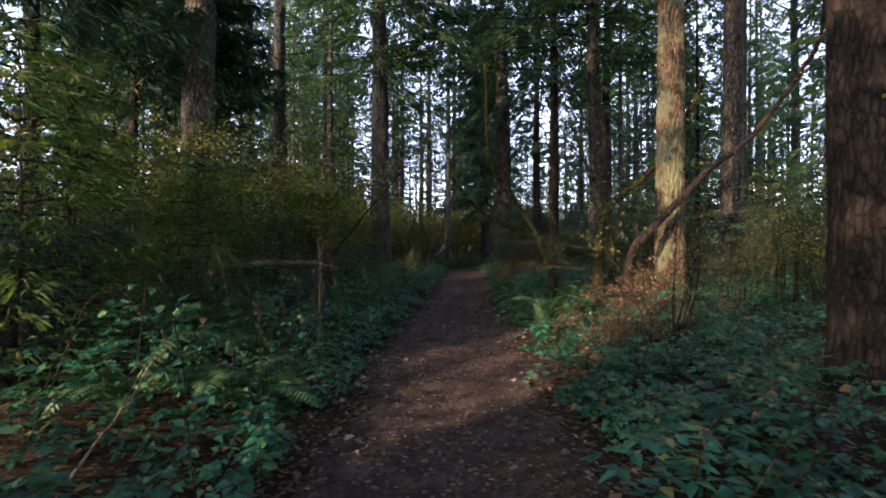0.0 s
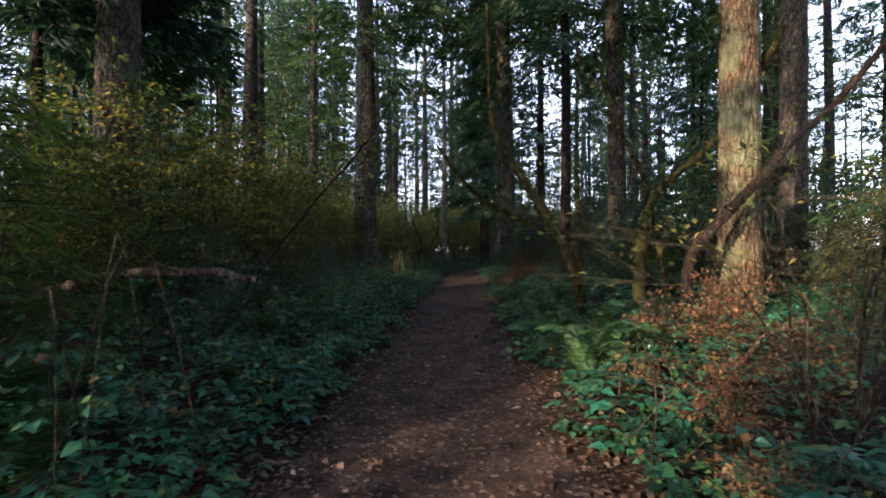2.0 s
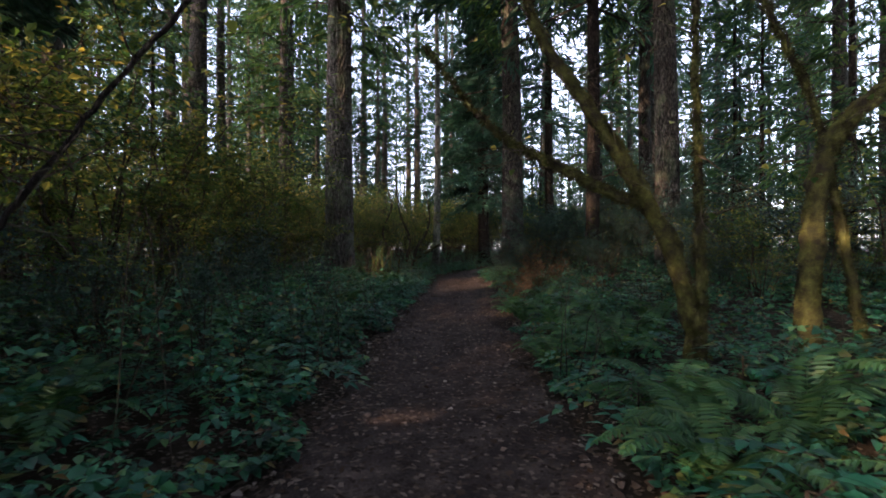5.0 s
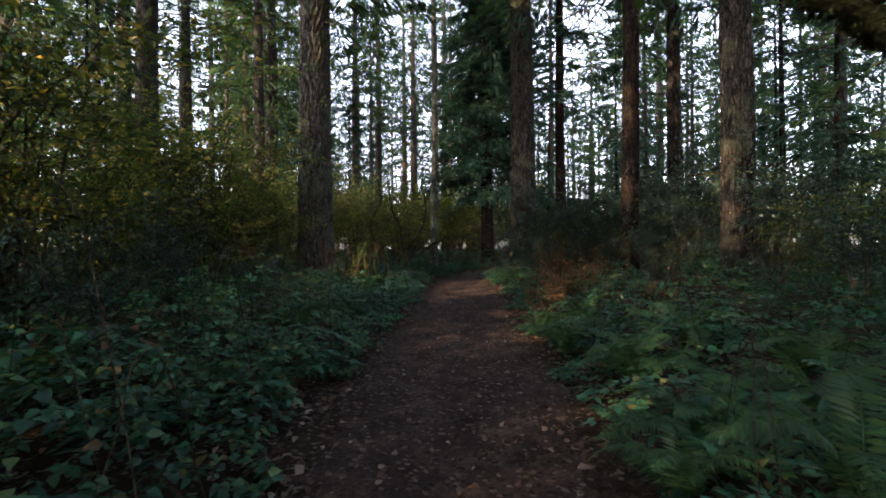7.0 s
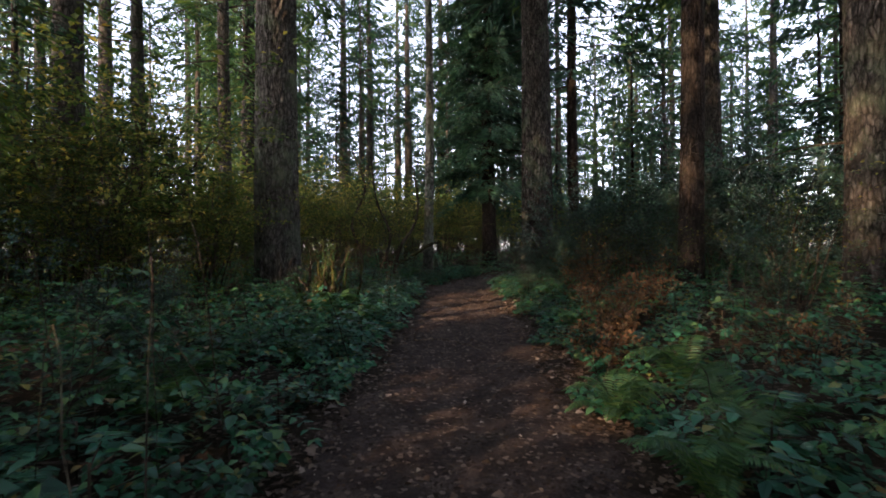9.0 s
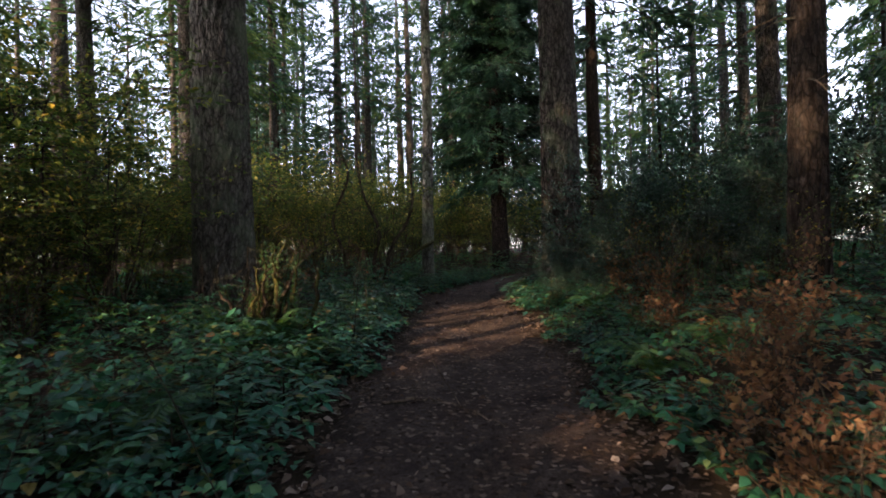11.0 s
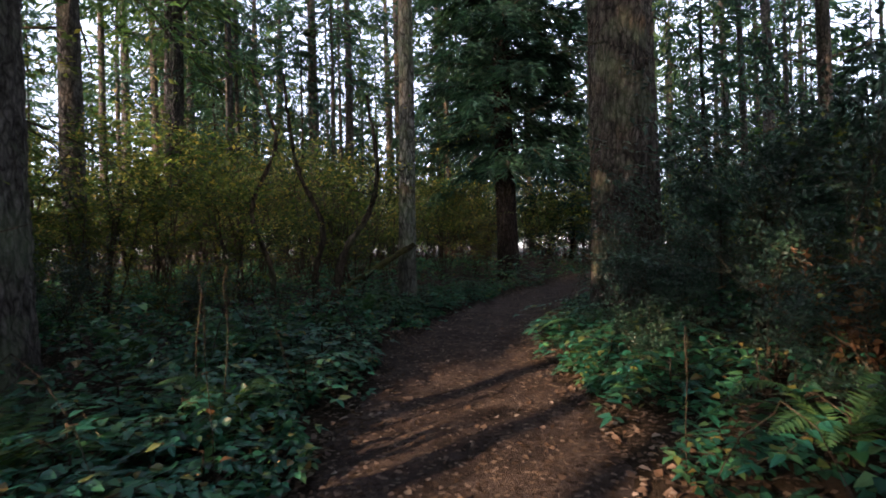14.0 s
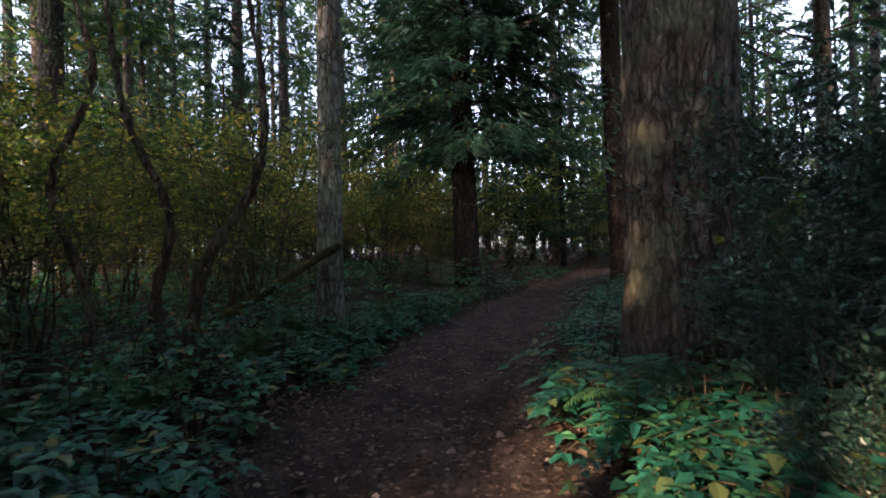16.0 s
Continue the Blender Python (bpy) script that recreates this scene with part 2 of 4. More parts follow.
def curve_points(ctrl, steps=24, wobble=0.0):
    """A smooth line through control points (Catmull-Rom), with a little wander."""
    c = np.asarray(ctrl, float)
    c = np.vstack([2 * c[0] - c[1], c, 2 * c[-1] - c[-2]])
    out = []
    n = len(c) - 3
    for u in np.linspace(0, n - 1e-6, steps):
        i, w = int(u), u - int(u)
        p0, p1, p2, p3 = c[i:i + 4]
        out.append(0.5 * (2 * p1 + (p2 - p0) * w + (2 * p0 - 5 * p1 + 4 * p2 - p3) * w * w + (3 * p1 - p0 - 3 * p2 + p3) * w ** 3))
    out = np.array(out)
    if wobble:
        out[1:] += rng.normal(0, wobble, (len(out) - 1, 3))
    return out


def part(name, me, parent, label="", kind=""):
    ob = new(name, me)
    ob.parent = parent
    return tagged(ob, label, kind=kind)


def root(name, x, y, z, label, category, group="", turn=0.0, kind=""):
    ob = new(name)
    ob.empty_display_size = 0.2
    ob.matrix_basis = pose(x, y, z, 0, 0, turn)
    return tagged(ob, label, category, group, kind)


# ---------------------------------------------------------------- the lie of the land
PATH_Y = [-8.0, 0.0, 5.0, 14.5, 22.8, 27.9, 31.1, 34.8, 38.6, 44.0]
PATH_X = [0.0, 0.02, 0.1, 0.45, 0.95, 1.2, 2.2, 4.2, 7.2, 12.0]
PATH_HALF = 1.02
RISE_Y = [-60, 0, 6, 15, 22, 26, 30, 35, 38, 46, 120]
RISE_Z = [0.0, 0.0, 0.03, -0.05, 0.08, 0.18, 0.24, 0.36, 0.58, 0.9, 1.4]


def path_x(y):
    return np.interp(y, PATH_Y, PATH_X)


def land(x, y):
    """Height of the ground."""
    x, y = np.asarray(x, float), np.asarray(y, float)
    z = sum(np.interp(y + o, RISE_Y, RISE_Z) for o in (-1.5, -0.7, 0, 0.7, 1.5)) / 5
    off = x - path_x(y)
    right = np.clip((off - 1.0) / 3.0, 0, 1)
    left = np.clip((-off - 1.0) / 3.0, 0, 1)
    swell = np.interp(y, [0, 8, 15, 28, 45], [0.10, 0.12, 0.38, 0.42, 0.25])
    z = z + swell * right * right * (3 - 2 * right) + 0.06 * left
    away = np.clip((np.abs(off) - 1.0) / 2.0, 0, 1)
    z = z + away * 0.10 * (np.sin(x * 1.3 + 0.7 * y) * np.sin(0.9 * y - 0.4 * x))
    z = z + np.clip(1 - np.abs(off) / 1.1, 0, 1) * -0.03 + 0.012 * np.sin(3.1 * x + 1.7 * y) * np.sin(2.3 * y)
    return z


def make_ground():
    s = Shape()
    xs = np.concatenate([[-400, -200, -110, -70, -45, -30], np.arange(-22, -8, 2.0), np.arange(-8, 10, 0.3), np.arange(10, 24, 2.0), [30, 45, 70, 110, 200, 400]])
    ys = np.concatenate([[-400, -200, -100, -50, -25], np.arange(-12, -3, 1.5), np.arange(-3, 46, 0.3), np.arange(46, 70, 3.0), [80, 100, 140, 220, 400]])
    gx, gy = np.meshgrid(xs, ys)
    v = np.stack([gx, gy, land(gx, gy)], -1).reshape(-1, 3)
    w = len(xs)
    k = (np.arange(len(ys) - 1)[:, None] * w + np.arange(w - 1)[None]).reshape(-1, 1)
    s.add(v, np.concatenate([k, k + 1, k + w + 1, k + w], 1))
    ob = new("ground", s.mesh("ground", SOIL, True))
    tagged(ob, "dark forest floor of soil and rotting leaves", "ground", kind="structure")


def make_path():
    s = Shape()
    ys = np.arange(-7, 43, 0.12)
    cols = 21
    u = np.linspace(-1, 1, cols)
    edge = 1 + 0.12 * np.sin(ys * 1.9) * np.sin(ys * 0.7 + 1) + rng.normal(0, 0.05, len(ys))
    slope = np.gradient(path_x(ys), ys)
    across = 1 / np.sqrt(1 + slope ** 2)
    gx = path_x(ys)[:, None] + u[None] * (PATH_HALF * edge * across)[:, None]
    gy = ys[:, None] - u[None] * (PATH_HALF * slope * across)[:, None]
    gz = land(gx, gy) + 0.018 * (1 - np.abs(u[None]) ** 6) + rng.normal(0, 0.006, gx.shape) - 0.03 * (np.abs(u[None]) > 0.99)
    v = np.stack([gx, gy, gz], -1).reshape(-1, 3)
    k = (np.arange(len(ys) - 1)[:, None] * cols + np.arange(cols - 1)[None]).reshape(-1, 1)
    s.add(v, np.concatenate([k, k + 1, k + cols + 1, k + cols], 1))
    ob = new("path", s.mesh("path", PATH, True))
    tagged(ob, "trodden dark brown dirt footpath strewn with leaves", "path", kind="structure")


make_ground()
make_path()

# ---------------------------------------------------------------- trees


def bark_ridge(seed, depth):
    ph = np.random.default_rng(seed).uniform(0, 6.28, 8)

    def ridge(a, z, r):
        w = 0.45 * np.sin(z * 2.1 + ph[0]) + 0.3 * np.sin(z * 4.7 + ph[1])
        d = np.abs(np.sin(9 * a + w * 1.8 + ph[2] + 0.8 * np.sin(z * 5 + ph[7]))) * 0.6 + np.abs(np.sin(14 * a - 1.6 * w + ph[3] + 0.9 * np.sin(z * 8 + ph[6]))) * 0.4
        chip = np.sin(z * 17 + 5 * np.sin(5 * a + ph[4])) * 0.22
        flare = 0.28 * np.exp(-np.maximum(z, 0) / 0.5) * (0.75 + 0.4 * np.sin(4 * a + ph[5]))
        return 1 + depth * (d - 0.5 + chip) + flare
    return ridge


def trunk_mesh(diam, height, lean=(0, 0), seed=1, near=True, mat=None):
    s = Shape()
    lo = np.concatenate([np.arange(-0.3, 8.5, 0.085 if near else 0.9), np.arange(8.5, height, 3.0), [height]])
    f = np.clip(lo / height, 0, 1)
    sway = 0.05 * np.sin(lo * 0.35 + seed)
    pts = np.stack([lean[0] * lo + sway, lean[1] * lo, lo], 1)
    radii = diam / 2 * (1 - 0.93 * f ** 1.15)
    tube(s, pts, radii, 72 if near else 12, bark_ridge(seed, 0.10 if near else 0.05))
    return s.mesh("trunk", mat or BARK, not near)


def snags_mesh(diam, top, count, seed, reach=1.0):
    """Dead, broken side branches on a trunk."""
    g = np.random.default_rng(seed)
    s = Shape()
    for _ in range(count):
        z, a, ln = g.uniform(1.6, top), g.uniform(0, 6.28), g.uniform(0.3, 1.5) * reach
        d = np.array([math.cos(a), math.sin(a), g.uniform(-0.35, 0.25)])
        p0 = np.array([0, 0, z]) + d * diam * 0.35
        pts = p0 + d * np.linspace(0, ln, 5)[:, None]
        pts[:, 2] -= np.linspace(0, 1, 5) ** 2 * ln * g.uniform(0, 0.35)
        tube(s, pts, np.linspace(0.016, 0.004, 5), 3)
        for _ in range(2):
            i = g.integers(2, 5)
            e = d + g.normal(0, 0.6, 3)
            tube(s, pts[i] + e * np.linspace(0, ln * 0.35, 3)[:, None], np.linspace(0.006, 0.002, 3), 3)
    return s.mesh("dead_branches", TWIG)


def crown_mesh(height, start, boughs, sprays, spray, reach, seed, mat, droop=0.35, full=1.0):
    """Boughs with hanging sprays of needles, longer low down, ragged."""
    g = np.random.default_rng(seed)
    s, wood = Shape(), Shape()
    for i in range(boughs):
        z = start + (height - start) * (i + g.uniform(0, 1)) / boughs
        k = 1 - (z - start) / (height - start)
        ln = (0.5 + reach * k ** 0.8) * g.uniform(0.55, 1.15) * full
        a = i * 2.399 + g.normal(0, 0.4)
        d = np.array([math.cos(a), math.sin(a), 0.0])
        side = np.array([-d[1], d[0], 0])
        u = g.uniform(0.12, 1, sprays) ** 0.8
        lift, sag = g.uniform(0.0, 0.35), droop * g.uniform(0.6, 1.5)
        half = 0.34 * ln * (1.05 - u) + 0.04
        w = g.uniform(-1, 1, sprays)
        p = (u * ln)[:, None] * d + (w * half)[:, None] * side
        p[:, 2] = z + lift * ln * u - sag * ln * u ** 2 - np.abs(w) * half * 0.35 + g.normal(0, 0.035, sprays) * ln
        dirs = d * 0.7 + side * (np.sign(w) * 0.75)[:, None] + g.normal(0, 0.28, (sprays, 3)) + [0, 0, -0.35]
        nrm = np.array([0, 0, 1.0]) + g.normal(0, 0.35, (sprays, 3))
        blades(s, p, dirs, nrm, spray * g.uniform(0.6, 1.3, sprays), spray * g.uniform(0.13, 0.25, sprays), 0.12, 0.5, 0.18)
        q = np.linspace(0, 1, 4)
        pts = (q * ln)[:, None] * d
        pts[:, 2] = z + lift * ln * q - sag * ln * q ** 2
        tube(wood, pts, np.linspace(0.012 + 0.008 * ln, 0.004, 4), 3)
    return s.mesh("foliage", mat), wood.mesh("boughs", TWIG)


def conifer(x, y, diam, height, start, label, lean=(0, 0), near=True, mat=None, crown=None, group="conifers", snags=10, turn=0.0, name="fir_tree", seed=1):
    tree = root(name, x, y, float(land(x, y)) - 0.05, label, "tree", group, turn)
    part("trunk", trunk_mesh(diam, height, lean, seed, near, mat), tree)
    if snags:
        part("deadwood", snags_mesh(diam, 9, snags, seed + 50), tree, "bare broken twigs", kind="stuff")
    if crown:
        part("foliage", crown[0], tree, "green needle sprays")
        part("branchwork", crown[1], tree, kind="stuff")
    return tree


# HIGH crowns sit mostly above the view, made dense to darken the ground
HIGH = [crown_mesh(34, 12.0 + 1.3 * i, 105, 120, 0.62, 6.5, 100 + i, NEEDLE_DARK) for i in range(3)]
LOWER = [crown_mesh(34, 8.0 + 1.1 * i, 105, 90, 0.55, 4.8, 110 + i, NEEDLE if i else NEEDLE_DARK) for i in range(3)]
TALL = "tall fir with furrowed grey-brown bark on the forest floor, unseen ones added for shade"
# (x, y, diameter, lean in x, bark)
NEAR_TREES = [
    (-6.91, 14.16, 0.92, 0.012, BARK_PALE), (-3.15, 25.79, 1.02, -0.012, BARK_PALE), (3.52, 28.3, 0.88, -0.022, BARK),
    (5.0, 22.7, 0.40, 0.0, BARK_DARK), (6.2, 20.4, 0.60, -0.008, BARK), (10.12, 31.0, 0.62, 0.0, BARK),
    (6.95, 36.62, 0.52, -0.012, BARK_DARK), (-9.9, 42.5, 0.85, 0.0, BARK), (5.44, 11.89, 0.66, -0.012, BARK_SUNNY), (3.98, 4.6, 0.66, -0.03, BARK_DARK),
    # the next two rows are out of view, added to shade the start
    (-4.2, -6.5, 0.7, 0.0, BARK), (4.6, -5.5, 0.8, 0.0, BARK), (0.8, -13.0, 0.7, 0.0, BARK), (8.2, 3.5, 0.6, 0.0, BARK),
    (-6.0, -2.2, 0.7, 0.0, BARK), (-8.8, 2.6, 0.6, 0.0, BARK), (6.6, -1.6, 0.7, 0.0, BARK), (10.4, 7.0, 0.6, 0.0, BARK), (2.6, -9.5, 0.8, 0.0, BARK), (9.2, -8.0, 0.6, 0.0, BARK),
]
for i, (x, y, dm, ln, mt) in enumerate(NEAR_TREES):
    conifer(x, y, dm, 34, 10, {BARK_SUNNY: "sunlit fir trunk with pale lichened bark, sunlight put into its colour", BARK_DARK: "fir beside the path with shade put into its dark bark"}.get(mt, TALL),
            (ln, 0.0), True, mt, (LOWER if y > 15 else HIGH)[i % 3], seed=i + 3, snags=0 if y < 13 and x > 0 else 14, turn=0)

# slim grey-barked tree by the bend
conifer(0.29, 31.29, 0.33, 24, 9, "slim tree with smooth pale grey bark", (0.004, 0), True, BARK_GREY, HIGH[1], name="alder_tree", seed=31, snags=4)
# dark hemlock at the bend with low drooping boughs
LOW = crown_mesh(19, 3.5, 230, 230, 0.32, 3.4, 140, NEEDLE_DARK, 0.42)
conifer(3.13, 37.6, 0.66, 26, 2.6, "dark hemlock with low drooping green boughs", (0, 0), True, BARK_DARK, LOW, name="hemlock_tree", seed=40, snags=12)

# the forest around: a fixed scatter of firs
FAR_CROWNS = [crown_mesh(30, 4.0 + 1.6 * i, 58, 44, 0.42, 3.9, 200 + i, NEEDLE if i % 3 else NEEDLE_DARK, 0.3, 1.0) for i in range(5)]
DISTANT_CROWNS = [crown_mesh(30, 4.0 + 1.6 * i, 56, 34, 0.6, 3.9, 230 + i, NEEDLE if i % 3 else NEEDLE_DARK, 0.3, 1.0) for i in range(5)]
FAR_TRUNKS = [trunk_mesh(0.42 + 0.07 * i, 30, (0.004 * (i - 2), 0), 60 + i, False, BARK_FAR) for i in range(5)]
FAR_SNAGS = [snags_mesh(0.5, 8, 11, 80 + i, 1.3) for i in range(3)]
far_kinds = []
KNOWN = [(x, y) for x, y, *_ in NEAR_TREES] + [(0.29, 31.29), (3.13, 37.6)]


def far_tree(x, y, i, scale, turn):
    z = float(land(x, y)) - 0.1
    k = i % 15 + (15 if y > 48 or y < -4 else 0)
    crowns = DISTANT_CROWNS if k > 14 else FAR_CROWNS
    if k not in [q for q, _ in far_kinds]:
        t = root("fir_tree", x, y, z, "slender fir with bare lower trunk in dense forest", "tree", "forest firs", turn)
        part("trunk", FAR_TRUNKS[k % 5], t)
        part("deadwood", FAR_SNAGS[k % 3], t, kind="stuff")
        part("foliage", crowns[k % 5][0], t, "green needle sprays")
        part("branchwork", crowns[k % 5][1], t, kind="stuff")
        t.scale = (scale, scale, scale)
        far_kinds.append((k, t))
        return
    src = dict(far_kinds)[k]
    t = copy_thing(src, pose(x, y, z, 0, 0, turn))
    t.scale = (scale, scale, scale)


PLACED = [(-12.7, 49.8), (-10.8, 60), (-13.2, 47), (-4.2, 52), (-1.5, 56), (1.2, 58), (-9.5, 20.5), (-12.5, 17), (-8.8, 27), (-12, 31), (-15, 24), (-7.4, 33), (9.2, 16.0), (11.5, 19.5), (14.5, 25), (13, 37), (8.6, 46), (-16.5, 36), (-10.4, 32.6), (-13.8, 36.2), (-8.4, 44.5)]
# clearings through which the low sun reaches the path, the bank and some trunks
LANES = [(5.4, 11.9), (0.9, 23.7), (-2.0, 23.0)]
SUN_FLAT = np.array([SUN_DIR.x, SUN_DIR.y]) / math.hypot(SUN_DIR.x, SUN_DIR.y)


def in_lane(x, y, width, far=99.0):
    for a, b in LANES:
        along = (x - a) * SUN_FLAT[0] + (y - b) * SUN_FLAT[1]
        if 0.8 < along < far and abs((x - a) * SUN_FLAT[1] - (y - b) * SUN_FLAT[0]) < width:
            return True
    return False


# strips kept clear so that the sun falls through in patches
STRIPS = [(6.5, 7.9), (18.2, 19.1), (23.1, 24.1), (25.2, 26.0)]     # where they cross the line x = 1
SLANT = SUN_FLAT[1] / SUN_FLAT[0]


def toward_sun(y0, reach):
    """The place that far from (1, y0) towards the sun."""
    return 1 + reach * SUN_FLAT[0], y0 + reach * SUN_FLAT[1]


def clear_strip(x, y, radius):
    y0, wide = y - (x - 1) * SLANT, radius / abs(SUN_FLAT[0])
    return x < float(path_x(y)) - 1.2 and any(lo - wide < y0 < hi + wide for lo, hi in STRIPS)


spots = list(PLACED)
g = np.random.default_rng(21)
for _ in range(6000):
    if len(spots) >= 130:
        break
    x, y = g.uniform(-48, 48), g.uniform(-26, 88)
    off = x - float(path_x(y))
    if abs(off) < (5.5 if y < 30 else 4.0) or (y > 0 and abs(x) > 0.95 * y + 16):
        continue
    if y < 40 and 0 < y and abs(off) < 9:
        continue
    if in_lane(x, y, 1.7) or clear_strip(x, y, 1.7):
        continue
    if any((x - a) ** 2 + (y - b) ** 2 < 6.0 for a, b in spots + KNOWN):
        continue
    spots.append((x, y))
for i, (x, y) in enumerate(q for q in spots if not (q[0] < -2 and q[1] < 26 and (in_lane(*q, 1.2) or clear_strip(*q, 1.8)))):
    far_tree(x, y, i, g.uniform(0.8, 1.25), g.uniform(0, 360))

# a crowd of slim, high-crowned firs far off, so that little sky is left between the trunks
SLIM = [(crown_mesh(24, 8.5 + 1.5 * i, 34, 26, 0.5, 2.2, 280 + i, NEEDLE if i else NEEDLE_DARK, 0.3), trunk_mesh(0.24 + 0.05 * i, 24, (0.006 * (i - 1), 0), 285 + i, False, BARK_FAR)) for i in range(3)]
slim_made = {}
slim_spots = []
for _ in range(4000):
    if len(slim_spots) >= 120:
        break
    x, y = g.uniform(-52, 50), g.uniform(41, 88)
    if abs(x - float(path_x(y))) > 3.0 and all((x - a) ** 2 + (y - b) ** 2 > 2.0 for a, b in slim_spots + spots + KNOWN):
        slim_spots.append((x, y))
for i, (x, y) in enumerate(slim_spots):
    z, sc, tn, k = float(land(x, y)) - 0.1, g.uniform(0.75, 1.2), g.uniform(0, 360), i % 3
    if k in slim_made:
        t = copy_thing(slim_made[k], pose(x, y, z, 0, 0, tn))
    else:
        t = root("fir_tree", x, y, z, "slim bare-stemmed fir standing far off among others", "tree", "slim far firs", tn)
        part("trunk", SLIM[k][1], t)
        part("foliage", SLIM[k][0][0], t, "green needle sprays")
        part("branchwork", SLIM[k][0][1], t, kind="stuff")
        slim_made[k] = t
    t.scale = (sc, sc, sc)

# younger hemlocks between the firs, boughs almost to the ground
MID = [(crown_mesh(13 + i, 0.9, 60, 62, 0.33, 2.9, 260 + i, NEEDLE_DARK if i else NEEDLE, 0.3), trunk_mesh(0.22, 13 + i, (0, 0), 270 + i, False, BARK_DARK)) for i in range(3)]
mid_made = []
MID_SPOTS = [(9.2, 18.2), (10.8, 23.6), (13.5, 29.5), (9.8, 12.4), (12.5, 15.6), (11.2, 40.5), (-11.2, 24.0), (-14, 29), (-9.8, 25.6), (-11.4, 28.4), (-10.2, 20.2), (16, 21), (17, 35), (7.6, 42.5)]
# a belt of small ones is added on the sunny side, mostly unseen, to shade most of the path, and more are added unseen
# behind the start
BELT = [toward_sun(y0 + g.normal(0, 0.15), reach) for y0 in (-2.4, -0.4, 1.6, 3.5, 10.2, 12.2, 14.2, 16.2, 21.1, 28.2, 30.2, 32.2) for reach in ((11.5, 16.5) if y0 < 5 else (16.5, 21.0))]
BELT += [(3.4, -3.2), (6.2, -4.6), (-3.4, -4.2), (2.6, -7.5), (-2.4, -8.6), (5.4, -9.4), (8.8, -1.5), (9.5, -7.0), (0.4, -12.0), (4.2, -14.0), (11.8, 1.5), (-6.2, -7.0)]
BELT += [toward_sun(4.7, 14.0), toward_sun(4.3, 10.0), toward_sun(2.6, 9.0)]
BELT += [(-17.0 + 2.5 * i + g.normal(0, 0.5), 53 + g.normal(0, 2.0)) for i in range(15)]     # closing the view past the bend
for _ in range(400):
    if len(MID_SPOTS) >= 66:
        break
    x, y = g.uniform(-38, 40), g.uniform(46, 82)
    if all((x - a) ** 2 + (y - b) ** 2 > 12 for a, b in MID_SPOTS) and all((x - a) ** 2 + (y - b) ** 2 > 1.5 for a, b in spots):
        MID_SPOTS.append((x, y))
for i, (x, y) in enumerate(BELT + [q for q in MID_SPOTS if not (q[0] < -2 and q[1] < 30 and (in_lane(*q, 1.5) or clear_strip(*q, 2.2)))]):
    z, sc, tn, k = float(land(x, y)) - 0.1, g.uniform(0.75, 1.2) if i >= len(BELT) else g.uniform(0.62, 0.78) * (0.72 if -11.6 < x < -10.8 and 2 < y < 11 else 1.0), g.uniform(0, 360), i % 3
    if k in dict(mid_made):
        t = copy_thing(dict(mid_made)[k], pose(x, y, z, 0, 0, tn))
    else:
        t = root("hemlock_tree", x, y, z, "young dark green hemlock with boughs near the ground, many added to block sun", "tree", "young hemlocks", tn)
        part("trunk", MID[k][1], t)
        part("foliage", MID[k][0][0], t, "dark green needle sprays")
        part("branchwork", MID[k][0][1], t, kind="stuff")
        mid_made.append((k, t))
    t.scale = (sc, sc, sc)

# high-skirted firs added on the sunny side as light blockers: the sun passes under them to the path, the bank beyond
# stays in shade
SKIRT = (crown_mesh(15, 5.9, 70, 120, 0.42, 2.5, 295, NEEDLE_DARK, 0.05), trunk_mesh(0.3, 15, (0, 0), 296, False, BARK_DARK))
skirt = None
for strip, reach in ((10.6, 12.0), (18.7, 12.6), (23.5, 13.4), (24.7, 12.6), (25.9, 13.2)):
    x, y = toward_sun(strip, reach)
    m = pose(x, y, float(land(x, y)) - 0.1, 0, 0, 70 * strip)
    if skirt:
        copy_thing(skirt, m)
        continue
    skirt = root("fir_tree", x, y, float(land(x, y)) - 0.1, "dark fir added to shade the bank, with a bare foot and a dense crown", "tree", "skirted firs", 70 * strip)
    part("trunk", SKIRT[1], skirt)
    part("foliage", SKIRT[0][0], skirt, "dark green needle sprays")
    part("branchwork", SKIRT[0][1], skirt, kind="stuff")

# ---------------------------------------------------------------- shrubs and young growth


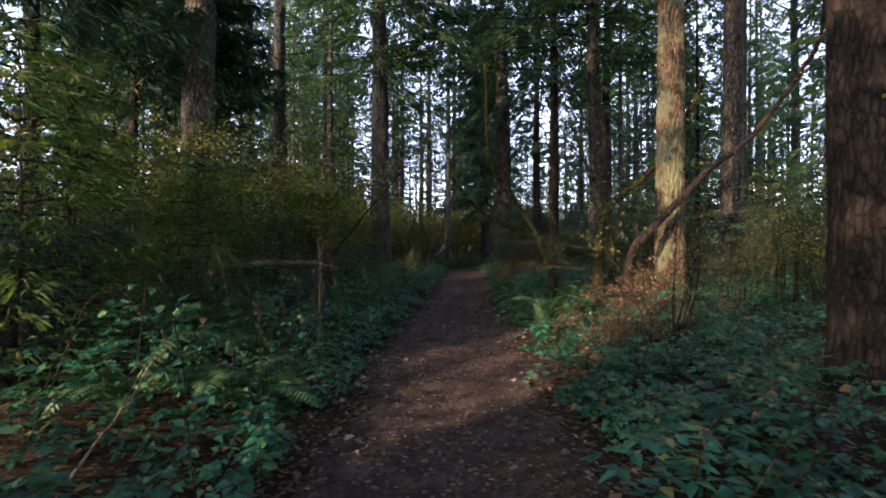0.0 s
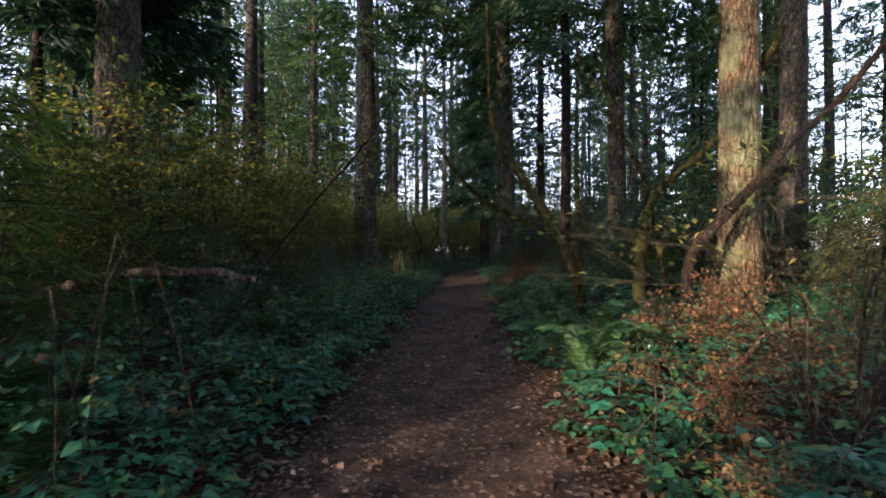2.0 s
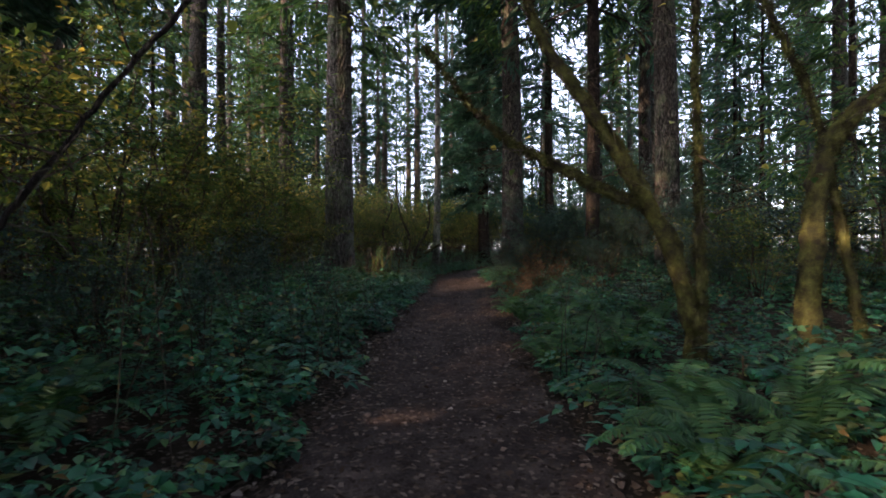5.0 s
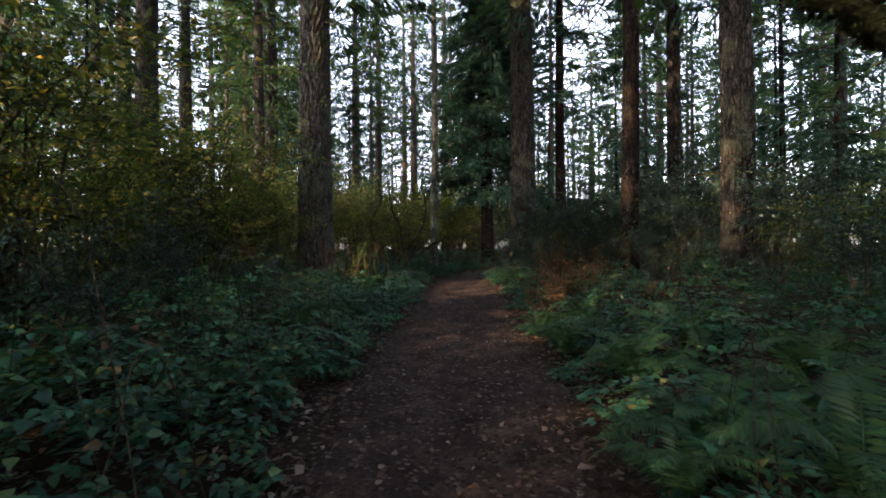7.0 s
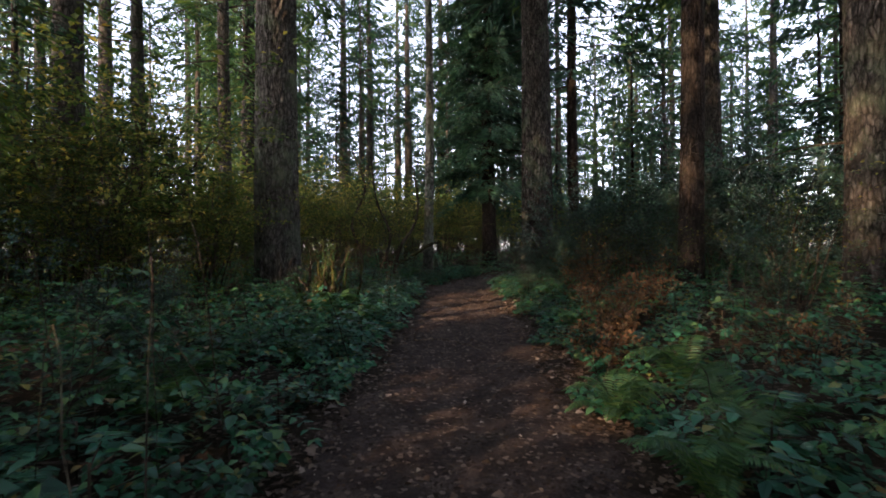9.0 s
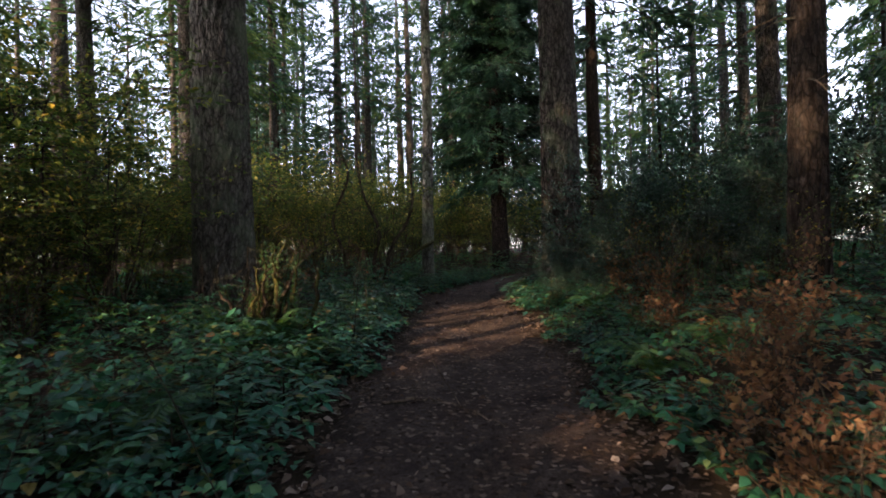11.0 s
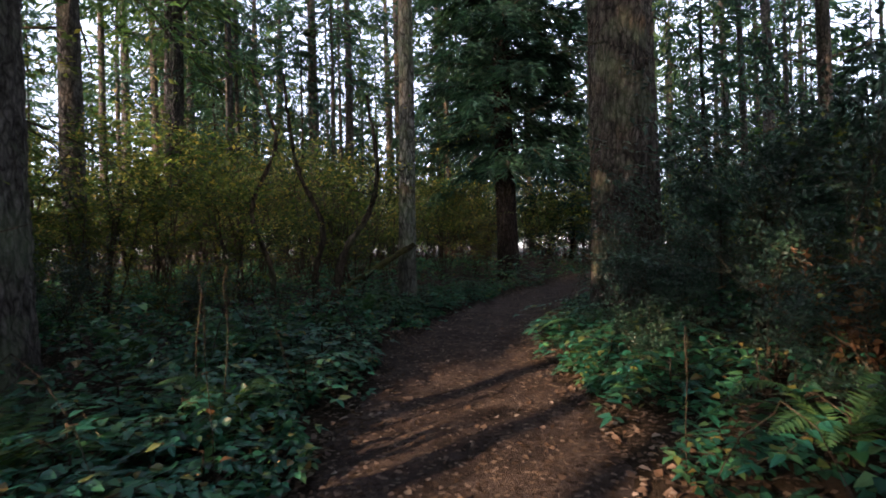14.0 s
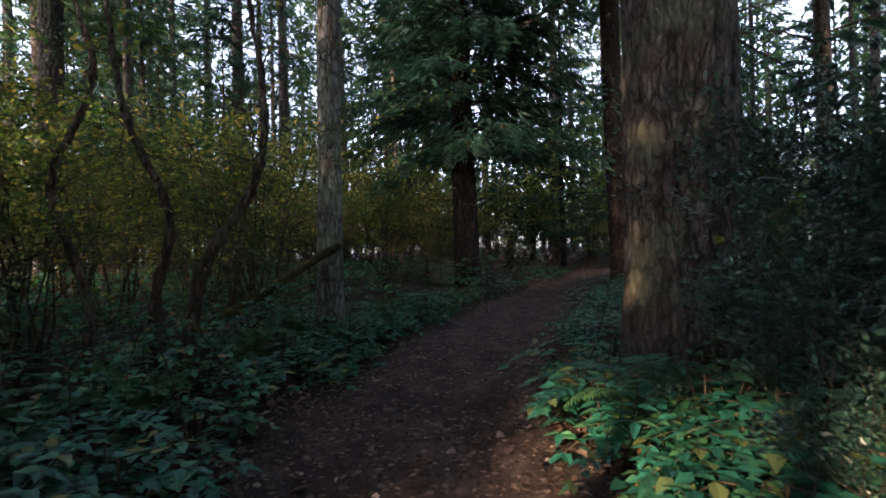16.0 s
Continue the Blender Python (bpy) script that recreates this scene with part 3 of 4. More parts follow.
def shrub_meshes(height, spread, stems, leaves, size, seed, mat, shape_fn=blades, flat=1.0):
    """Arching stems that fork, with leaves along the finer twigs."""
    g = np.random.default_rng(seed)
    wood, fol = Shape(), Shape()
    lp, ld = [], []
    for _ in range(stems):
        a, r = g.uniform(0, 6.28), spread * g.uniform(0.25, 1.0)
        top = np.array([math.cos(a) * r, math.sin(a) * r, height * g.uniform(0.55, 1.05)])
        base = np.array([math.cos(a), math.sin(a), 0]) * g.uniform(0.02, 0.18) + [0, 0, -0.12]
        mid = base * 0.5 + top * 0.5 + [0, 0, height * 0.16] + g.normal(0, 0.09, 3)
        pts = curve_points([base, mid, top], 7, 0.018 * height)
        tube(wood, pts, np.linspace(0.013, 0.004, 7) * (0.6 + 0.3 * height), 4)
        for _ in range(5):
            i = g.integers(2, 7)
            d = (unit(pts[i] - pts[max(i - 2, 0)]) + g.normal(0, 0.8, 3)) * [1, 1, flat]
            ln = height * g.uniform(0.13, 0.3)
            q = pts[i] + d * np.linspace(0, ln, 4)[:, None] + g.normal(0, 0.02, (4, 3))
            tube(wood, q[[0, 1, 3]], np.linspace(0.006, 0.002, 3), 3)
            for _ in range(3):
                j = g.integers(1, 4)
                d2 = d + g.normal(0, 0.7, 3) * [1, 1, flat * 0.6]
                q2 = q[j] + d2 * np.linspace(0, ln * 0.55, 4)[:, None]
                tube(wood, q2[[0, 3]], [0.004, 0.0015], 3)
                lp.extend(q2[1:]), ld.extend([d2] * 3)
            lp.extend(q[1:]), ld.extend([d] * 3)
    lp, ld = np.array(lp), np.array(ld)
    pick = g.integers(0, len(lp), leaves)
    p = lp[pick] + g.normal(0, 0.06 * height ** 0.5, (leaves, 3)) * [1, 1, 0.35 * flat + 0.1]
    d = ld[pick] * 0.4 + g.normal(0, 0.7, (leaves, 3)) * [1, 1, 0.5]
    n = np.array([0, 0, 1.0]) + g.normal(0, 0.2 + 0.25 * flat, (leaves, 3))
    shape_fn(fol, p, d, n, size * g.uniform(0.6, 1.25, leaves), size * g.uniform(0.4, 0.7, leaves))
    return wood.mesh("stemwork", TWIG), fol.mesh("foliage", mat)


def shrub_kind(name, label, category, group, meshes):
    made = []

    def place(x, y, k, scale, turn):
        z = float(land(x, y)) - 0.02
        have = dict(made)
        if k % len(meshes) in have:
            t = copy_thing(have[k % len(meshes)], pose(x, y, z, 0, 0, turn))
        else:
            t = root(name, x, y, z, label, category, group, turn)
            part("stemwork", meshes[k % len(meshes)][0], t, "thin brown stems", kind="stuff")
            part("foliage", meshes[k % len(meshes)][1], t)
            made.append((k % len(meshes), t))
        t.scale = (scale, scale, scale)
        return t
    return place


thicket = shrub_kind("deciduous_shrub", "leafy shrub with thinning yellow-green autumn leaves", "shrub", "woodland thicket",
                     [shrub_meshes(3.2, 1.6, 11, 2900, 0.095, 300 + i, SHRUB, flat=0.4) for i in range(5)])
far_thicket = shrub_kind("deciduous_shrub", "tall leafy shrub standing between slender forest trunks", "shrub", "woodland thicket",
                         [shrub_meshes(3.4, 2.2, 4, 680, 0.2, 310 + i, SHRUB if i else NEEDLE_YOUNG) for i in range(3)])
evergreen = shrub_kind("evergreen_shrub", "dense dark green evergreen huckleberry shrub", "shrub", "evergreen shrubs",
                       [shrub_meshes(1.9, 1.1, 6, 3300, 0.075, 320 + i, EVERGREEN) for i in range(3)])
bare_shrub = shrub_kind("bare_shrub", "twiggy half-bare shrub holding a few last leaves", "shrub", "bare shrubs",
                        [shrub_meshes(2.8, 1.1, 9, 520, 0.08, 340 + i, SHRUB, flat=0.6) for i in range(3)])
withered = shrub_kind("withered_shrub", "withered shrub with rust-brown dead leaves", "shrub", "withered shrubs",
                      [shrub_meshes(0.9, 0.6, 9, 620, 0.09, 360 + i, RUST) for i in range(2)])

g = np.random.default_rng(33)
n = 0
taken = []
for _ in range(9000):
    if n >= 165:
        break
    y = g.uniform(2.0, 44)
    side = -1 if g.random() < 0.62 else 1
    off = side * (2.5 + 12 * g.random() ** 1.4)
    x = float(path_x(y)) + off
    if side < 0 and y < 12 and off > -3.9:
        continue
    if side > 0 and ((y < 14.5 and off < 5.0) or (y < 20 and off < 3.4) or (20 <= y < 31 and off < 6.5)):
        continue
    if side < 0 and y > 24 and off > -3.4:
        continue
    if any((x - a) ** 2 + (y - b) ** 2 < 0.8 for a, b in KNOWN) or in_lane(x, y, 0.9, 9.0) or (off > -7 and clear_strip(x, y, 0.9)):
        continue
    if any((x - a) ** 2 + (y - b) ** 2 < 0.9 for a, b in taken):
        continue
    taken.append((x, y))
    sc = g.uniform(0.62, 1.1) * (0.75 if side > 0 and y < 28 else 1.0) * min(1.0, 0.62 + 0.1 * (abs(off) - 2.4)) * (0.72 if y > 25 else 1.0)
    if side < 0 and y > 27 and off > -11 and n % 5 < 4:
        n += 1
        continue
    open_side = side < 0 and y > 26.5 and off > -8
    (bare_shrub if g.random() < (0.75 if open_side else 0.22 if side < 0 else 0.5) else thicket)(x, y, n, sc * (0.75 if open_side else 1.0), g.uniform(0, 360))
    n += 1
for i in range(195):
    y = g.uniform(42, 68) if i < 160 else g.uniform(6, 44)
    x = g.uniform(-34, 36) if i < 160 else float(path_x(y)) + (1 if i % 2 else -1) * g.uniform(13, 26)
    if i < 160 and abs(x - float(path_x(y))) < 2.6:
        continue
    far_thicket(x, y, i, g.uniform(0.85, 1.5), g.uniform(0, 360))
for x, y, k, sc in [(-4.6, 17.6, 0, 1.15), (-5.6, 19.2, 3, 1.3), (-5.2, 15.6, 4, 1.35), (-6.4, 14.2, 1, 1.45), (-4.5, 16.2, 2, 1.2), (-7.6, 13.0, 0, 1.4), (-5.7, 24.4, 1, 1.35), (-6.9, 26.6, 2, 1.45), (-7.7, 23.4, 3, 1.5), (-8.6, 28.0, 4, 1.5)]:
    if not clear_strip(x, y, 1.2):
        thicket(x, y, k, sc, 77 * k)
# thin-stemmed layered growth on the inside of the bend
for i in range(20):
    x, y = g.uniform(-9.5, -0.9), g.uniform(31.5, 43)
    (thicket if i % 4 == 0 else bare_shrub)(x, y, i, g.uniform(0.8, 1.2), g.uniform(0, 360))
for x, y, k, sc in [(-4.9, 30.2, 3, 0.95), (-5.8, 27.9, 4, 1.0), (-6.9, 30.6, 2, 1.1)]:
    thicket(x, y, k, sc, 63 * k)
for i in range(13):
    thicket(-1.0 + 1.5 * i + g.normal(0, 0.4), 48.5 + g.normal(0, 1.2), i, g.uniform(0.9, 1.3), g.uniform(0, 360))
for i in range(22):
    evergreen(-4.0 + 1.0 * i, 50.5 + g.normal(0, 1.0), i, g.uniform(0.9, 1.25), g.uniform(0, 360))
# shrubs that close the view beyond the bend
for x, y, k, sc in [(1.2, 40, 0, 1.1), (-0.6, 37, 1, 1.0), (-1.6, 34, 2, 1.0), (1.0, 36.2, 3, 0.8), (4.6, 43, 4, 1.1), (-0.9, 31.8, 1, 0.9), (2.0, 45, 2, 1.3), (6.4, 47, 3, 1.3), (-2.6, 30, 0, 0.8), (-2.9, 39, 1, 1.3), (4.9, 40.2, 2, 0.6), (2.2, 39.2, 3, 0.55), (9.5, 44.5, 0, 1.0), (11.5, 46.5, 1, 1.2), (7.8, 40.6, 4, 0.6), (3.4, 47, 2, 1.2), (-5.4, 41, 3, 1.1), (-7.2, 38, 4, 0.9), (-6.2, 34.2, 0, 0.8)]:
    thicket(x, y, k, sc, 40 * k)
for x, y, k, sc in [(3.3, 26.6, 0, 0.62), (2.95, 24.5, 1, 0.42), (3.35, 25.3, 2, 0.6), (2.75, 25.9, 0, 0.4), (3.0, 27.3, 1, 0.48), (3.9, 27.5, 2, 0.7), (3.7, 24.3, 0, 0.55), (4.1, 25.2, 1, 0.95), (4.3, 26.8, 2, 1.0), (5.4, 26.0, 0, 1.1), (5.2, 28.0, 1, 1.0), (6.6, 27.0, 2, 1.2), (6.3, 24.4, 1, 1.1), (5.9, 29.8, 2, 1.0), (4.9, 23.9, 0, 0.8), (7.6, 28.6, 0, 1.15), (3.9, 19.5, 1, 0.6), (4.6, 29.6, 2, 1.0), (7.4, 25.3, 2, 1.3), (6.0, 24.9, 1, 1.2), (5.6, 18.6, 2, 0.9), (6.9, 16.4, 1, 1.0), (7.9, 21.6, 0, 1.3), (6.2, 22.2, 1, 1.0), (8.6, 14.4, 2, 1.1), (4.9, 15.9, 0, 0.7), (-3.6, 11.4, 1, 0.8), (-4.6, 14.2, 2, 1.0), (-3.4, 16.2, 0, 0.8), (-2.7, 9.4, 0, 0.5), (-3.0, 12.6, 1, 0.6), (-2.4, 13.6, 2, 0.55), (-3.2, 14.8, 0, 0.65), (-2.6, 16.0, 1, 0.5), (-2.9, 17.4, 2, 0.6), (-2.5, 18.8, 0, 0.5), (-3.4, 19.6, 1, 0.65), (-2.6, 20.9, 2, 0.5), (-3.5, 21.8, 0, 0.6), (-4.2, 7.6, 2, 0.5), (-2.9, 2.5, 0, 0.9), (-3.2, 3.3, 1, 0.95), (-3.1, 4.2, 2, 0.85), (-3.7, 1.6, 0, 1.0), (-3.6, 5.0, 1, 0.8), (-3.4, 27.6, 1, 0.55), (-2.4, 28.6, 2, 0.45)]:
    if not clear_strip(x, y, 0.5):
        evergreen(x, y, k, sc, 70 * k + 20 * x)
for x, y, k, sc in [(2.1, 6.5, 0, 0.45), (2.5, 7.3, 1, 0.5), (1.9, 7.6, 0, 0.4), (3.3, 7.4, 1, 0.6), (1.7, 5.6, 1, 0.35), (2.9, 9.5, 0, 0.6), (3.4, 9.0, 1, 0.75), (2.1, 18.8, 0, 0.6), (3.5, 17.9, 1, 0.5), (3.6, 20.9, 0, 0.7), (4.4, 10.4, 1, 0.8), (-4.6, 9.4, 0, 0.7), (2.4, 19.6, 1, 0.6), (2.9, 20.2, 0, 0.55), (3.6, 24.5, 0, 0.85), (3.3, 23.4, 1, 0.7), (3.0, 21.9, 0, 0.6)]:
    withered(x, y, k, sc, 50 * x)
for x, y, k, sc in [(2.9, 6.6, 0, 0.8), (-5.2, 22.6, 1, 0.9), (-4.2, 22.4, 2, 0.6), (-6.4, 22.0, 0, 0.9), (3.3, 22.7, 1, 0.5), (3.75, 24.9, 0, 0.62), (4.4, 24.1, 1, 0.6), (4.2, 22.2, 2, 0.45), (-4.4, 24.6, 0, 0.7), (6.6, 9.6, 1, 0.9), (6.0, 13.4, 2, 0.9)]:
    bare_shrub(x, y, k, sc, 130 * x)

# low hemlocks that make a dark thicket on the bank
for i, (x, y, sc) in enumerate([(4.6, 25.8, 0.27), (5.6, 26.9, 0.33), (4.0, 27.0, 0.19), (6.6, 25.6, 0.36), (5.1, 24.7, 0.22), (7.4, 27.8, 0.4), (5.9, 28.6, 0.3), (8.2, 17.0, 0.45), (7.2, 19.2, 0.4), (-5.0, 12.4, 0.3), (8.8, 24.0, 0.5)]):
    t = copy_thing(dict(mid_made)[1 + i % 2], pose(x, y, float(land(x, y)) - 0.25 * sc * 3, 0, 0, 61 * i))
    t.scale = (sc * 1.2, sc * 1.2, sc * (0.62 if x > 0 else 1.0))
    tagged(t, "low bushy dark hemlock with drooping sprays", group="low hemlocks")

# young conifers
YOUNG = [(crown_mesh(3.6, 0.3, 64, 60, 0.13, 1.0, 400 + i, NEEDLE_YOUNG, 0.3), trunk_mesh(0.06, 3.6, (0, 0), 410 + i, False, TWIG)) for i in range(2)]
saplings = []
for i, (x, y, sc) in enumerate([(-3.9, 4.6, 0.95), (-4.9, 6.6, 1.15), (-3.5, 7.2, 0.75), (-6.3, 8.6, 1.2), (-5.6, 4.7, 1.3), (-5.0, 20.4, 0.9), (-7.5, 11, 1.1), (-4.2, 13.2, 0.8), (-5.8, 15.0, 1.1), (-4.6, 18.8, 0.95), (-6.6, 21.4, 1.2), (-4.4, 23.2, 0.8), (-6.9, 25.2, 1.1), (-5.2, 10.4, 0.9), (-5.4, 28.4, 0.9), (-7.6, 18.2, 1.3)]):
    if y > 12 and clear_strip(x, y, 0.8):
        continue
    (fo, bo), tr = YOUNG[i % 2]
    t = root("young_conifer", x, y, float(land(x, y)), "young feathery conifer with sunlit yellow-green tips", "tree", "saplings", 80 * i)
    part("trunk", tr, t)
    part("foliage", fo, t)
    part("branchwork", bo, t, kind="stuff")
    t.scale = (sc, sc, sc)

# ---------------------------------------------------------------- mossy maples


def moss_stem(s, ctrl, r0, r1, steps=70):
    pts = curve_points(ctrl, steps, 0.006)
    q = np.random.default_rng(int(r0 * 9999))
    ph = q.uniform(0, 6, 4)
    tube(s, pts, np.linspace(r0, r1, steps) * (1 + 0.1 * np.sin(np.arange(steps) * 0.9 + ph[0])), 12,
         lambda a, z, r: 1 + 0.14 * np.sin(3 * a + 5 * z + ph[1]) + 0.12 * np.sin(5 * a - 13 * z + ph[2]) + 0.07 * np.sin(2 * a + 31 * z + ph[3]))
    return pts


def twigs(s, pts, count, reach, seed, frm=0.35, radius=0.008):
    g = np.random.default_rng(seed)
    ends = []
    for _ in range(count):
        i = g.integers(int(len(pts) * frm), len(pts))
        d = unit(g.normal(0, 1, 3) * [1, 1, 0.6] + [0, 0, 0.25])
        ln = reach * g.uniform(0.3, 1.0)
        q = pts[i] + d * np.linspace(0, ln, 6)[:, None] + np.cumsum(g.normal(0, 0.03, (6, 3)), 0) * ln
        tube(s, q, np.linspace(radius, 0.002, 6), 4)
        for _ in range(3):
            j = g.integers(2, 6)
            d2 = d + g.normal(0, 0.8, 3)
            q2 = q[j] + d2 * np.linspace(0, ln * 0.4, 4)[:, None]
            tube(s, q2, np.linspace(0.004, 0.0015, 4), 3)
            ends.append(q2[-1])
    return np.array(ends)


def maple(x, y, label, stems, seed, leaf=120, mat=None):
    z = float(land(x, y)) - 0.05
    t = root("vine_maple", x, y, z, label, "tree", "mossy maples")
    tw, fol = Shape(), Shape()
    ends = []
    for ctrl, r0, r1 in stems:
        s = Shape()
        pts = moss_stem(s, ctrl, r0, r1)
        part("stem", s.mesh("stem", mat or MOSS, True), t, "" if mat else "moss-covered stem")
        if not mat:
            fz = Shape()
            q = np.random.default_rng(seed)
            cnt = 4200
            i = q.integers(0, len(pts) - 1, cnt)
            w = q.random(cnt)[:, None]
            dr = unit(q.normal(0, 1, (cnt, 3)) + [0, 0, 0.5])
            rad = np.interp(i, [0, len(pts)], [r0, r1])[:, None]
            blades(fz, pts[i] * (1 - w) + pts[i + 1] * w + dr * rad * 0.93, dr + q.normal(0, 0.5, (cnt, 3)) - [0, 0, 0.4], q.normal(0, 1, (cnt, 3)), q.uniform(0.015, 0.06, cnt), 0.014)
            part("moss", fz.mesh("moss", MOSS), t, "tufts of olive moss", kind="stuff")
        ends.append(twigs(tw, pts, 14, 0.7, seed + len(ends)))
    part("twigwork", tw.mesh("twigwork", TWIG), t, kind="stuff")
    ends = np.concatenate(ends)
    g = np.random.default_rng(seed)
    p = ends[g.integers(0, len(ends), leaf)] + g.normal(0, 0.08, (leaf, 3))
    broad(fol, p, g.normal(0, 1, (leaf, 3)), np.array([0, 0, 1.0]) + g.normal(0, 0.4, (leaf, 3)), g.uniform(0.05, 0.09, leaf), 0.07)
    part("foliage", fol.mesh("foliage", SHRUB), t, "few yellow-green leaves")
    return t


maple(2.65, 12.3, "leaning maple with mossy stems arching over the path", [
    ([(0.06, 0, -0.1), (0.06, 0.0, 0.55), (-0.16, 0, 1.28), (-0.52, 0, 1.97), (-0.78, 0.0, 2.38), (-1.06, 0.05, 2.82), (-1.38, 0.1, 3.35), (-1.55, 0.2, 4.1), (-1.6, 0.3, 6.0)], 0.10, 0.035),
    ([(-0.38, 0, 1.68), (-0.6, -0.02, 1.74), (-0.98, -0.05, 1.9), (-1.28, -0.05, 2.06), (-1.52, 0.0, 2.18), (-1.72, 0.05, 2.32), (-2.1, 0.1, 2.7), (-2.5, 0.3, 3.3)], 0.06, 0.012),
    ([(0.08, -0.05, -0.1), (0.03, -0.2, 0.7), (-0.04, -0.3, 1.7), (-0.1, -0.35, 2.9), (-0.05, -0.3, 5.0)], 0.055, 0.02),
], 500, 45)
maple(3.8, 12.2, "mossy maple stem forking into a dark limb", [
    ([(0, 0, -0.1), (-0.05, 0, 0.8), (0.08, 0, 1.9), (0.3, -0.05, 2.35), (1.1, -0.1, 3.05), (1.65, -0.2, 3.75), (2.4, -0.3, 5.2)], 0.11, 0.04),
    ([(0.62, 0.1, -0.1), (0.45, 0.1, 0.8), (0.1, 0.12, 2.5), (-0.35, 0.15, 3.5), (-0.8, 0.2, 4.9)], 0.05, 0.015),
], 520)
# a dark limb that springs from a mossy bend at the foot of the sunlit fir
maple(4.15, 11.2, "dark crooked limb rising from a mossy bent stem", [
    ([(0, 0, -0.1), (-0.02, 0, 0.6), (0.1, 0.02, 1.2), (0.45, 0.02, 1.6), (0.85, 0.05, 2.0), (1.3, 0.1, 2.45), (2.35, 0.9, 3.2), (3.6, 1.7, 3.95), (4.5, 1.7, 5.0), (5.2, 1.3, 6.4), (5.3, 1.2, 7.6)], 0.10, 0.045),
], 540, 60, BARK_DARK)
# bent dark stems, and a mossy limb propped on the slim grey tree
maple(-0.75, 29.0, "dark twisted maple stems with bare twigs", [
    ([(0, 0, -0.1), (0.1, 0.05, 0.7), (0.22, 0.1, 1.2), (0.6, 0.1, 1.8), (0.75, 0.1, 2.5), (0.6, 0.2, 3.6)], 0.07, 0.02),
    ([(-0.2, 0.05, -0.1), (-0.22, 0.1, 0.8), (-0.1, 0.1, 1.6), (-0.5, 0.2, 2.6), (-0.7, 0.3, 4.0)], 0.055, 0.02),
    ([(-1.1, 0.6, -0.1), (-1.0, 0.5, 0.9), (-1.3, 0.5, 1.9), (-0.9, 0.5, 3.0), (-1.3, 0.6, 4.2)], 0.05, 0.02),
], 560, 160, TWIG)
maple(-3.1, 10.4, "thin bare sapling leaning over the undergrowth", [
    ([(0, 0, -0.1), (0.35, 0.0, 0.7), (0.9, 0.0, 1.45), (1.55, 0.0, 2.25), (2.23, 0.0, 3.05), (2.7, 0.1, 3.9)], 0.026, 0.008),
], 580, 40, BARK_DARK)


def limb(name, label, category, ctrl, r0, r1, mat, stubs=0, seed=1):
    s = Shape()
    pts = curve_points(ctrl, 26, 0.008)
    tube(s, pts, np.linspace(r0, r1, 26) * (1 + 0.12 * np.sin(np.arange(26) * 1.3 + seed)), 10,
         lambda a, z, r: 1 + 0.13 * np.sin(3 * a + seed) + 0.08 * np.sin(5 * a + 4 * z))
    g = np.random.default_rng(seed)
    for _ in range(stubs):
        i = g.integers(4, 24)
        d = unit(g.normal(0, 1, 3) + [0, 0, 0.3])
        tube(s, pts[i] + d * np.linspace(0, g.uniform(0.15, 0.5), 4)[:, None], np.linspace(r1 * 0.5, 0.004, 4), 5)
    ob = new(name, s.mesh(name, mat, True))
    return tagged(ob, label, category)


def on(x, y, h):
    return (x, y, float(land(x, y)) + h)


limb("mossy_limb", "mossy fallen limb propped against a slim grey trunk", "fallen branch", [on(-1.5, 30.5, 0.02), on(-0.9, 30.65, 0.4), on(-0.3, 30.85, 0.78), on(0.45, 31.05, 1.3)], 0.075, 0.05, MOSS, 3, 3)
limb("fallen_log", "pale weathered fallen log lying over the brush", "log", [on(-6.4, 9.5, 0.04), on(-5.2, 9.2, 0.55), on(-4.2, 8.95, 0.95), on(-3.2, 8.7, 1.1), on(-2.3, 8.5, 1.14), on(-1.72, 8.4, 1.1)], 0.075, 0.04, DEADWOOD, 5, 5)
limb("fallen_stick", "thin curved pale stick lying on the dirt path", "stick", [on(0.15, 20.75, 0.035), on(0.5, 20.8, 0.05), on(0.8, 20.65, 0.035), on(1.05, 20.25, 0.03)], 0.011, 0.006, DEADWOOD, 2, 7)
limb("fallen_branch", "grey dead branch lying in low green growth", "fallen branch", [on(-2.0, 2.3, 0.05), on(-1.75, 2.7, 0.5), on(-1.75, 3.1, 0.75), on(-1.9, 3.5, 0.7)], 0.009, 0.004, DEADWOOD, 2, 9)
limb("fallen_branch", "dead bent branch above withered bracken", "fallen branch", [on(3.0, 8.0, 0.02), on(3.5, 8.3, 0.4), on(4.2, 8.4, 0.5), on(5.0, 8.8, 0.05)], 0.02, 0.008, DEADWOOD, 4, 11)
limb("fallen_branch", "mossy branch fallen among dark shrubs", "fallen branch", [on(4.4, 17.0, 0.02), on(5.4, 17.6, 0.75), on(6.6, 18.0, 1.0), on(8.2, 18.6, 0.03)], 0.03, 0.01, TWIG, 6, 12)


